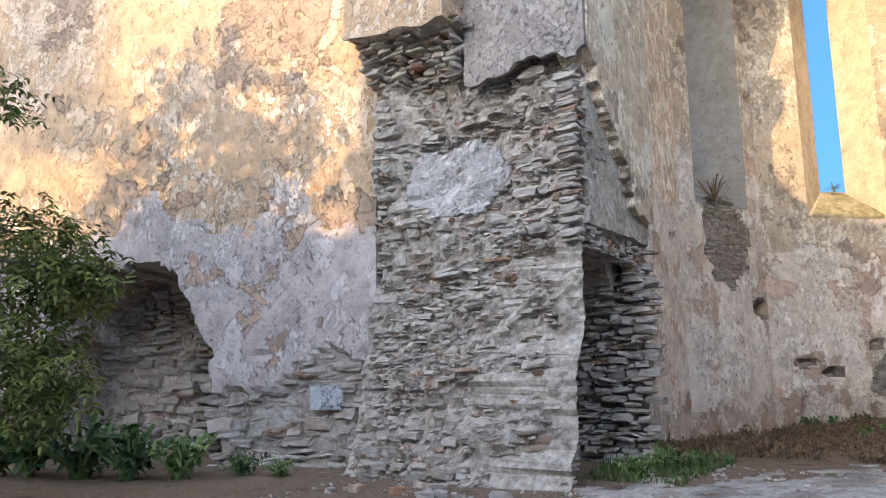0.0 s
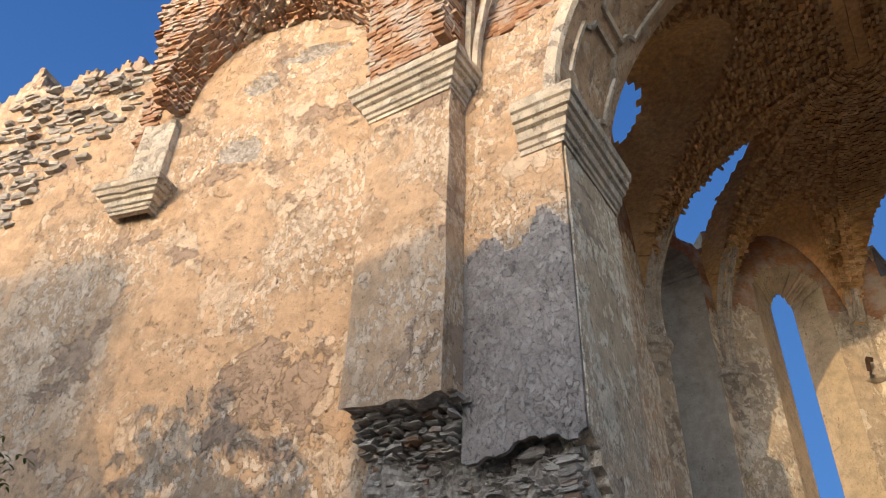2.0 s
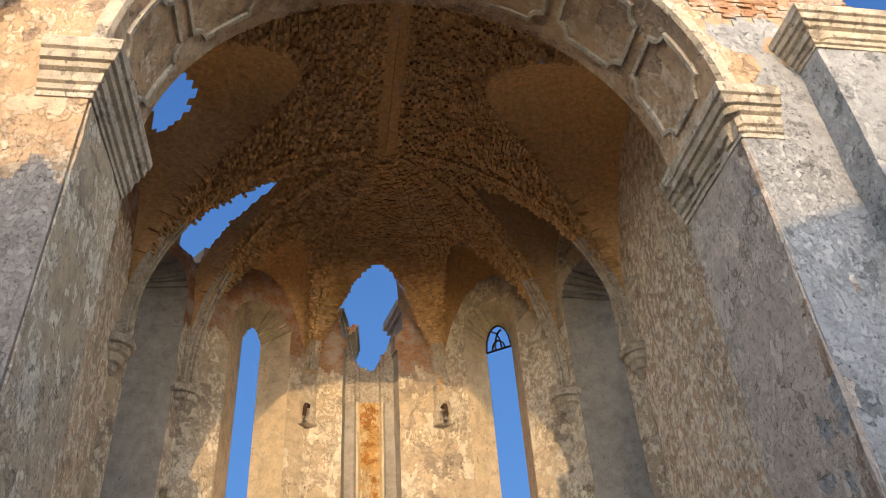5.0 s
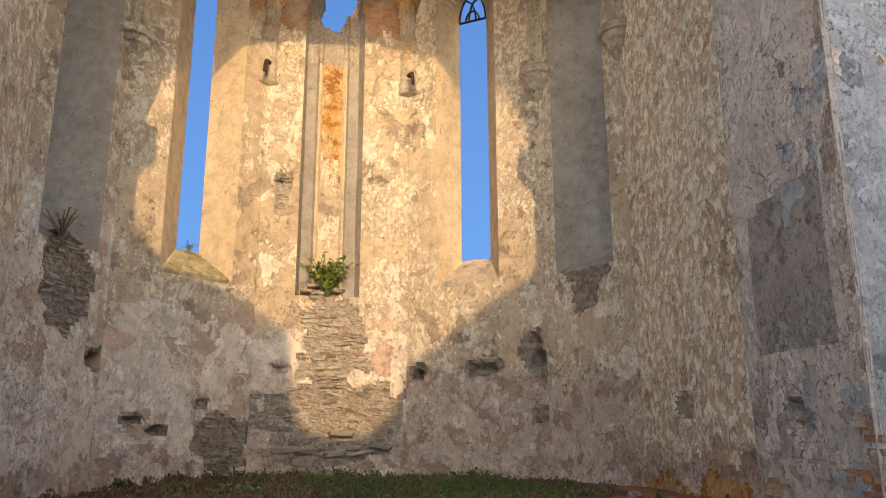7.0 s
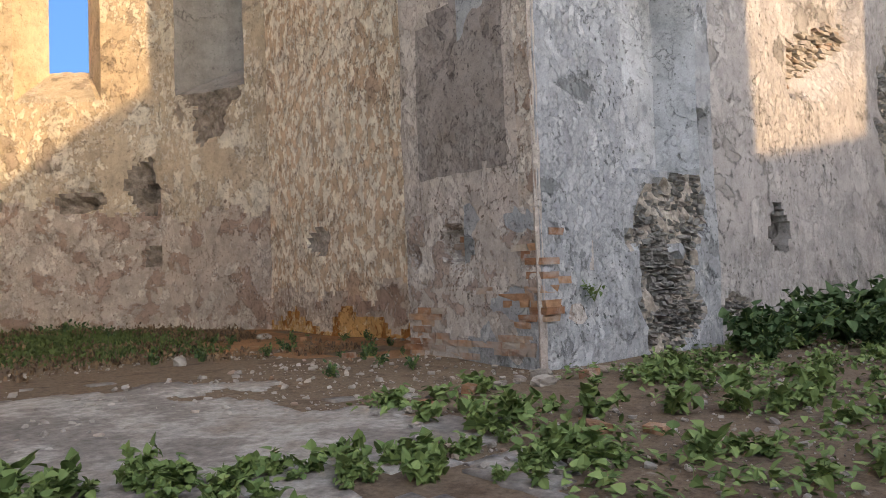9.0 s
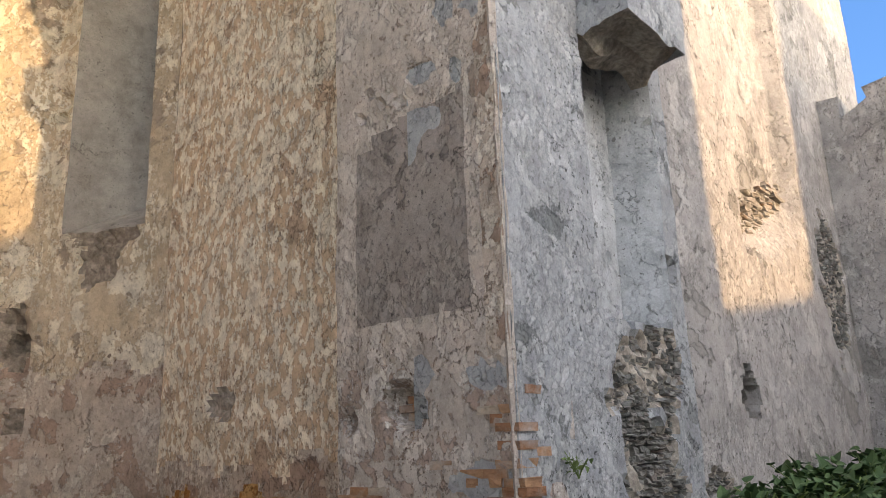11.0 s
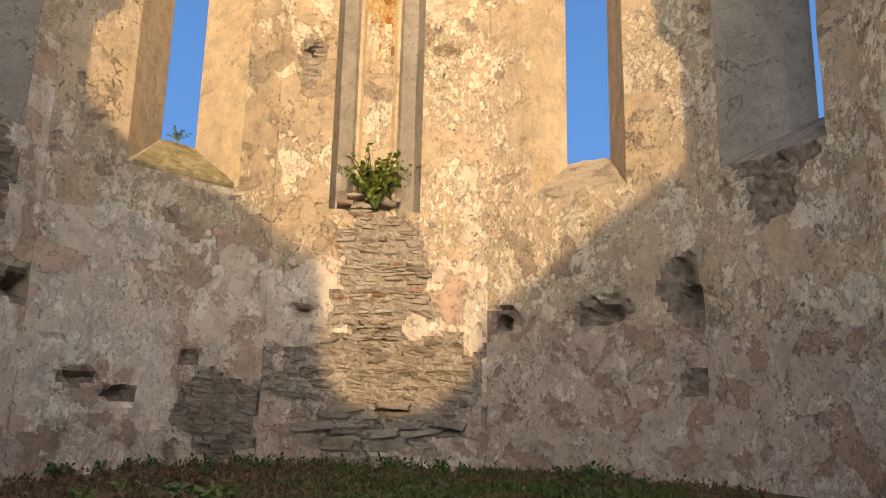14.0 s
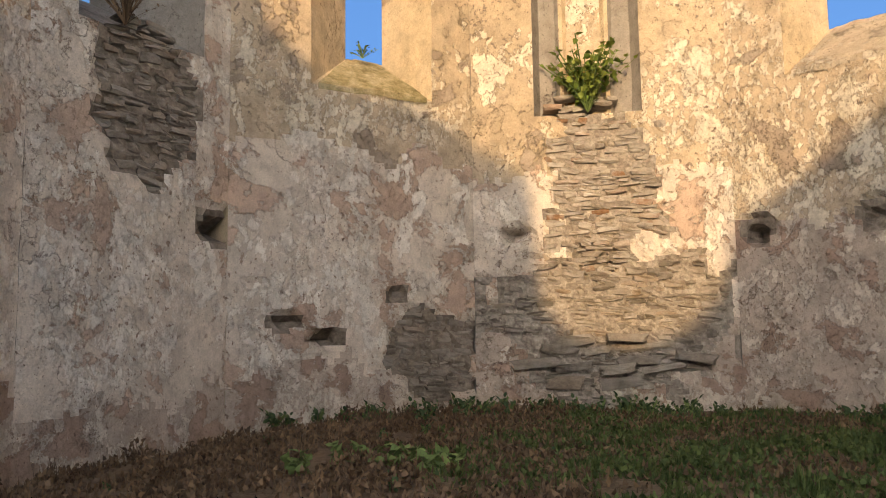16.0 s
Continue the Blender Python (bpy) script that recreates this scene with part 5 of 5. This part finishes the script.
def place_weeds():
    rnd = random.Random(77)
    protos = [weed("weed", s, rnd.randint(6, 8), 0.28, 0.27, HEART, 1.05, 8, WEED, "fresh green weed with heart-shaped leaves in bare soil", "weed") for s in range(5)]
    for i, p in enumerate(protos):
        p.location = (3.2 + 0.6 * i, 2.6 - 0.3 * i, ground_z(3.2 + 0.6 * i, 2.6 - 0.3 * i))
        tagged(p, group="weeds by the pier")
    spots = []
    for _ in range(225):
        x = rnd.uniform(0.3, 11.5)
        y = rnd.uniform(-0.2, 4.1)
        if x < 2.6 and y > 1.2 + 0.6 * math.sin(x * 3) or noise.noise(Vector((x * 0.8, y * 0.8, 5))) < -0.12:
            continue
        spots.append((x, y, ground_z(x, y) - 0.01, rnd.uniform(0.35, 0.8)))
    for _ in range(70):
        x = rnd.uniform(-0.6, 3.0)
        y = 2.95 - 0.5 * x + rnd.gauss(0, 0.2)
        spots.append((x, y, ground_z(x, y) - 0.01, rnd.uniform(0.35, 0.75)))
    for n, p in enumerate(protos):
        scatter(p, spots[n::5], "weeds by the pier", rnd)
    small = weed("weed", 31, 5, 0.16, 0.12, SMALL, 1.0, 9, SHADY, "low dark green weed on rubble at the wall foot", "weed")
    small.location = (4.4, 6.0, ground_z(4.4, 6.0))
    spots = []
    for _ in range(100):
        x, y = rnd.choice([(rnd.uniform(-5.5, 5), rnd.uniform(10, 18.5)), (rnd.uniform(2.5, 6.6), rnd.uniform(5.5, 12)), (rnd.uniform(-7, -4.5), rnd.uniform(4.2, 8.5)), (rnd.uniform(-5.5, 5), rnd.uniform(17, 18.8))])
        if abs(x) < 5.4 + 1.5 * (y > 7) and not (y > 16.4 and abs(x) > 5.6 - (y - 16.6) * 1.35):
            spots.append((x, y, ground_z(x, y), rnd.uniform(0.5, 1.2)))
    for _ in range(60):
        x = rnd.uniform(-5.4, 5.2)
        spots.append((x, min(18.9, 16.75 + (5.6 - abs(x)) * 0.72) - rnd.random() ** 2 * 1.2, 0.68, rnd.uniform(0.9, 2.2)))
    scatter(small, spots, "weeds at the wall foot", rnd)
    for n, (x, y) in enumerate([(-3.1, 13.7), (-2.8, 13.9), (-2.3, 13.85), (-2.5, 13.5), (-1.9, 13.6), (-3.4, 13.3), (-2.0, 13.2)]):
        scatter(protos[n % 5], [(x, y, ground_z(x, y) - 0.01, 0.9)], "weeds in the chancel", rnd)
    for x, y, s in [(8.6, 3.5, 1.0), (9.6, 3.4, 1.2), (10.7, 3.2, 1.35), (11.9, 3.1, 1.5), (13.2, 2.9, 1.6), (10.2, 2.6, 0.9), (12.4, 2.2, 1.1), (14.6, 2.8, 1.7), (8.0, 3.0, 0.7)]:
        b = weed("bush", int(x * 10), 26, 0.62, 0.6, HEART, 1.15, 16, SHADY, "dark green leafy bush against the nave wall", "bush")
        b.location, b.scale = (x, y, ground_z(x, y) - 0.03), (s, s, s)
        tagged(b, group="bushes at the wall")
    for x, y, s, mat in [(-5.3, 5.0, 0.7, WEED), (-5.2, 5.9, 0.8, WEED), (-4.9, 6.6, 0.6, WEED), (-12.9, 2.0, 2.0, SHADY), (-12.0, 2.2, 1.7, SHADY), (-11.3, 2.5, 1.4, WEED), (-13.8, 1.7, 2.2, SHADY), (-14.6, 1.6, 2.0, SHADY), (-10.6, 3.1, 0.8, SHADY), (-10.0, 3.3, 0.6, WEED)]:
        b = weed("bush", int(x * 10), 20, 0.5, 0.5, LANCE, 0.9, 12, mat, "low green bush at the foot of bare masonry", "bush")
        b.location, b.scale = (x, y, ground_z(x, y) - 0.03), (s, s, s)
    b = weed("niche_shrub", 5, 46, 1.15, 0.95, HEART, 1.1, 12, YOUNG, "small sunlit shrub rooted on the niche ledge", "shrub")
    b.location = (-0.15, 19.1, 5.95)
    b = weed("ledge_weeds", 6, 24, 0.7, 0.5, SMALL, 0.7, 10, DRY, "dry grey weeds on a broken window sill", "weed")
    b.location = (-6.5, 14.9, 6.35)
    b = weed("sill_weed", 9, 8, 0.3, 0.3, SMALL, 0.8, 8, SHADY, "small weed rooted on a window sill", "weed")
    b.location = (-4.1, 18.5, 7.0)
    b = weed("wall_ivy", 12, 6, 0.3, 0.25, HEART, 0.6, 4, WEED, "weed sprouting from bare masonry of the pier", "weed")
    b.location = (6.3, 4.25, 1.3)
    for x, y, z, h in [(-11.6, 3.6, 20.35, 1.0), (-10.9, 3.8, 20.4, 1.2), (-10.3, 3.9, 20.4, 1.4), (-13.6, 3.1, 20.1, 0.8), (-14.6, 2.9, 19.9, 0.8), (-6.9, 4.5, arch_top(-6.9), 1.2), (-6.3, 4.5, arch_top(-6.3), 0.9),
                    (-5.0, 4.5, arch_top(-5.0), 0.8)]:
        b = weed("wall_top_weed", int(-x * 9), 12, 0.9, 0.35, SMALL, 0.7, 9, DRY, "dry weed tuft growing on the broken wall top", "weed")
        b.location, b.scale = (x, y, z - 0.08), (h, h, h)
    for x, s in [(-5.7, 1.3), (-4.4, 1.5), (-3.8, 1.1)]:
        b = weed("wall_top_weed", int(-x * 7), 14, 0.6, 0.6, SMALL, 0.9, 12, SHADY, "green weed growing on the broken wall top", "weed")
        b.location, b.scale = (x, 4.5, arch_top(x) - 0.08), (s, s, s)


def blades(name, seed, count, region, box, height, mat, label, leafy=False):
    rnd = random.Random(seed)
    heap = Heap()
    blade = ([Vector((-0.5, 0, 0)), Vector((0.5, 0, 0)), Vector((0.35, 0.12, 0.55)), Vector((-0.3, 0.12, 0.55)), Vector((0.05, 0.4, 1.0))], [(0, 1, 2, 3), (3, 2, 4)])
    x0, x1, y0, y1 = box
    while count:
        x, y = rnd.uniform(x0, x1), rnd.uniform(y0, y1)
        count -= 1
        d = region(x, y)
        if rnd.random() > d:
            continue
        h = height * rnd.uniform(0.5, 1.3) * (0.5 + d / 2) * (0.55 + 1.5 * max(0, noise.noise(Vector((x * 1.9, y * 1.9, seed)))))
        if leafy:
            m = Matrix.Translation((x, y, ground_z(x, y) + h * rnd.random())) @ facing(rnd, 0.7)
            heap.add(blade, m @ Matrix.Diagonal((0.03 + 0.03 * rnd.random(), 0.09, 0.06, 1)))
            continue
        heap.add(blade, Matrix.Translation((x, y, ground_z(x, y) - 0.01)) @ Matrix.Rotation(rnd.uniform(0, 6.283), 4, "Z") @ Matrix.Rotation(rnd.gauss(0, 0.6), 4, "X") @ Matrix.Diagonal((0.012 + 0.016 * rnd.random(), h, h, 1)))
    ob = heap.make(name, [mat], None, label)
    return ob


def inside_apse(x, y):
    if y < 13.8:
        return abs(x) < 6.9
    return abs(x) < 6.9 - 0.5 * (y - 13.8) and (y < 16.6 or abs(x) < 5.6 - 1.35 * (y - 16.6)) and y < 19.1


def undergrowth():
    """Low leaves between the taller weeds, past counting."""
    rnd = random.Random(19)
    heap = Heap()
    for _ in range(240):
        cx, cy = rnd.uniform(0.5, 12), rnd.uniform(-0.8, 4.0)
        if cx < 2.8 and cy > 1.4 or noise.noise(Vector((cx * 0.8, cy * 0.8, 5))) < -0.2:
            continue
        r = rnd.uniform(0.06, 0.2)
        for _ in range(int(40 * r / 0.2)):
            x, y = cx + rnd.gauss(0, r), cy + rnd.gauss(0, r)
            if y > 4.15:
                continue
            s = rnd.uniform(0.3, 0.85)
            heap.add(HEART if rnd.random() < 0.6 else LANCE, Matrix.Translation((x, y, ground_z(x, y) + 0.01 + rnd.random() * 0.09)) @ facing(rnd, 0.45) @ Matrix.Scale(s, 4))
    heap.make("undergrowth", [WEED], None, "low green leaves creeping over the soil")


place_weeds()
undergrowth()
soft = lambda x, y, s: noise.noise(Vector((x * 0.45, y * 0.45, s)))
clump = lambda x, y, s: max(0.0, min(1.0, 0.55 + 1.5 * noise.fractal(Vector((x * 1.3, y * 1.3, s)), 0.7, 2.1, 3)))
green_zone = lambda x, y: inside_apse(x, y) * clump(x, y, 4) * min(1, max(0, 1.25 - math.hypot((x - 1.6) / 3.4, (y - 14.4) / 4.2) + 0.5 * soft(x, y, 1)) * 2)
brown_zone = lambda x, y: inside_apse(x, y) * clump(x, y, 9) * min(1, max(0, (0.4 + 0.8 * soft(x, y, 2) + (0.45 if x < -0.5 else -0.25) + 0.3 * (y > 16)) * 1.3))
blades("grass", 51, 110000, green_zone, (-2.8, 5.6, 9.4, 19), 0.16, GRASS, "long green grass on the apse floor")
blades("grass", 54, 60000, green_zone, (-2.8, 5.6, 9.4, 19), 0.16, GRASS, "low green leaves among the grass of the apse floor", True)
blades("dry_weeds", 52, 40000, brown_zone, (-6.9, 5.8, 8.0, 19), 0.2, DRY, "brown dry weeds over the chancel floor")
blades("dry_weeds", 55, 110000, brown_zone, (-6.9, 5.8, 8.0, 19), 0.2, DRY, "brown withered leaves over the chancel floor", True)
blades("grass", 53, 2500, lambda x, y: 0.7, (-6.0, -4.6, 4.6, 7.6), 0.22, GRASS, "green grass tuft at the pier foot")


def rubble():
    rnd = random.Random(91)
    heap = Heap()
    for _ in range(17000):
        x, y = rnd.uniform(-9, 13), rnd.uniform(-1.5, 13)
        if soft(x, y, 7) < -0.15 or y > 9.5 - abs(soft(x, y, 3)) * 3 or (y > 4.2 and abs(x) > 5.4 and y < 7) or (abs(x) > 7 and y > 4.2) or (x < -9 and y > 3.4):
            continue
        s = 0.008 + 0.045 * rnd.random() ** 5
        heap.add(LUMPS[rnd.randrange(14)], Matrix.Translation((x, y, ground_z(x, y) + s * 0.3)) @ facing(rnd) @ Matrix.Diagonal((s * 1.6, s, s * 0.8, 1)))
    heap.make("rubble_crumbs", [STONE], None, "pale stone and mortar crumbs strewn over the soil")
    for i in range(46):
        x, y = rnd.choice([(rnd.uniform(2.4, 6.5), rnd.uniform(3.5, 4.1)), (rnd.uniform(2.5, 6.2), rnd.uniform(7, 12)), (rnd.uniform(-9, -5.2), rnd.uniform(2.6, 3.6)), (rnd.uniform(-3, 4), rnd.uniform(-0.5, 3))])
        s = rnd.uniform(0.06, 0.16)
        brick = rnd.random() < 0.3
        ob = new("loose_brick" if brick else "loose_stone", (BRICK_MESHES if brick else STONE_MESHES)[i % 8])
        ob.matrix_world = Matrix.Translation((x, y, ground_z(x, y) + s * 0.28)) @ Matrix.Rotation(rnd.uniform(0, 6.28), 4, "Z") @ Matrix.Rotation(rnd.gauss(0, 0.1), 4, "X") @ Matrix.Diagonal((s * 1.7, s, s * 0.75, 1))
        tagged(ob, "broken red brick lying on the soil" if brick else "rough grey stone fallen from the wall", "brick" if brick else "stone", "fallen stones")


rubble()


def limb(a, b, r0, r1, sag=0.0):
    """Points and a tapered round limb between two places."""
    a, b = Vector(a), Vector(b)
    n, k = 7, 7
    verts, faces = [], []
    d = (b - a).normalized()
    s = d.cross(Vector((0.3, 0.2, 1))).normalized()
    t = d.cross(s)
    for i in range(n + 1):
        w = i / n
        c = a.lerp(b, w) + Vector((0, 0, sag * math.sin(math.pi * w))) + noise.noise_vector(a + d * w * 3) * 0.08
        for j in range(k):
            an = 6.283 * j / k
            verts.append(c + (s * math.cos(an) + t * math.sin(an)) * (r0 + (r1 - r0) * w))
    for i in range(n):
        for j in range(k):
            faces.append((i * k + j, i * k + (j + 1) % k, (i + 1) * k + (j + 1) % k, (i + 1) * k + j))
    return verts, faces


def tree(x0, y0, height, clusters, label, shoots=()):
    root = tagged(new("tree"), label, "tree")
    root.location = (x0, y0, ground_z(x0, y0))
    o = root.location
    v, f = limb((0, 0, -0.1), (0.1, 0.1, height), 0.04 * height, 0.02 * height)
    mesh_object("trunk", v, f, [BARK], root)
    rnd = random.Random(15)
    crown = Heap()
    for x, y, z, r, n in clusters:
        c = Vector((x, y, z)) - o
        v, f = limb((0.05, 0.05, min(2.0 + c.z * 0.3, height - 0.2)), c, 0.05, 0.012, 0.2)
        mesh_object("limb", v, f, [BARK], root)
        grow = 0.85 if y > -0.6 else 1.4
        for _ in range(int(n * (1.5 if y > -0.6 else 1))):
            d = Vector((rnd.gauss(0, 1), rnd.gauss(0, 1), rnd.gauss(0, 0.9)))
            p = c + d.normalized() * r * rnd.random() ** 0.5
            turn = Matrix.Rotation(rnd.uniform(0, 6.283), 4, "Z") @ Matrix.Rotation(rnd.gauss(-0.5, 0.5), 4, "X")
            # a compound leaf of five leaflets
            for k, (a, t) in enumerate(((0, 0.3), (0.9, 0.18), (-0.9, 0.18), (1.1, 0.03), (-1.1, 0.03))):
                crown.add(LANCE, Matrix.Translation(p) @ turn @ Matrix.Translation((0, t * grow * 0.75, 0)) @ Matrix.Rotation(a, 4, "Z") @ Matrix.Scale(rnd.uniform(0.8, 1.15) * grow, 4))
    for tx, ty, tz, drop in shoots:
        # an upright shoot with drooping sprays of leaflets, thin at its tip
        foot, tip = Vector((tx + 0.3, ty, tz - drop)) - o, Vector((tx, ty, tz)) - o
        v, f = limb(foot, tip, 0.03, 0.008)
        mesh_object("limb", v, f, [BARK], root)
        for k in range(int(drop / 0.3)):
            for _ in range(1 + min(4, k)):
                at = tip.lerp(foot, k * 0.3 / drop) + Vector((rnd.gauss(0, 0.05 + 0.11 * k), rnd.gauss(0, 0.15), rnd.gauss(0, 0.08)))
                for n in range(17):
                    a = rnd.uniform(0, 6.283)
                    reach = Vector((math.cos(a), math.sin(a), 0)) * rnd.uniform(0.02, 0.22)
                    crown.add(LANCE, Matrix.Translation(at + reach + Vector((0, 0, 0.1 - 0.9 * reach.length))) @ Matrix.Rotation(a - 1.571 + rnd.gauss(0, 0.4), 4, "Z") @ Matrix.Rotation(rnd.uniform(-1.3, -0.5), 4, "X") @ Matrix.Scale(rnd.uniform(1.3, 2.1), 4))
    crown.make("crown", [TREE], root)


clusters = [(-12.3, -2.6, 6.2, 1.1, 260), (-11.1, -2.1, 5.9, 0.9, 170), (-13.1, -2.7, 6.0, 1.0, 220), (-13.9, -2.8, 5.9, 1.1, 230), (-10.7, -2.0, 5.2, 0.9, 250), (-12.7, -2.5, 5.0, 1.2, 300),
            (-15.3, -2.6, 10.0, 0.9, 108), (-15.9, -2.7, 11.6, 1.1, 135), (-14.9, -2.9, 8.2, 0.9, 108)]
clusters += [(-11.2, 0.3, 3.3, 0.8, 220), (-11.6, 0.3, 2.4, 0.9, 260), (-10.7, 0.5, 3.2, 0.55, 120), (-11.3, 0.5, 1.9, 0.6, 120), (-12.3, 0.5, 3.9, 0.7, 120), (-12.3, 0.2, 5.8, 0.45, 34), (-11.8, 0.6, 1.6, 0.5, 70), (-12.5, -0.2, 1.8, 0.9, 160)]
tree(-12.6, -2.4, 4.4, clusters, "leafy young maple by the nave wall",
     [(-12.75, -2.4, 9.75, 3.2), (-12.05, -2.4, 9.9, 3.4), (-13.45, -2.4, 9.3, 2.6), (-10.8, -3.3, 8.95, 2.6), (-11.6, -3.0, 8.15, 2.0), (-14.2, -2.4, 7.85, 1.8), (-12.4, -2.4, 8.25, 2.2)])
# Out-of-view tree, added only to throw soft shade on the left nave wall.
rnd_far = random.Random(3)
tree(-18.6, -17.0, 10.0, [(-16.9 + rnd_far.uniform(-1.6, 1.5), -16.5 + rnd_far.uniform(-1, 1), 12.4 + rnd_far.uniform(-0.6, 3.8), 0.95, 480) for _ in range(17)], "unseen leafy tree added for its soft shadow")
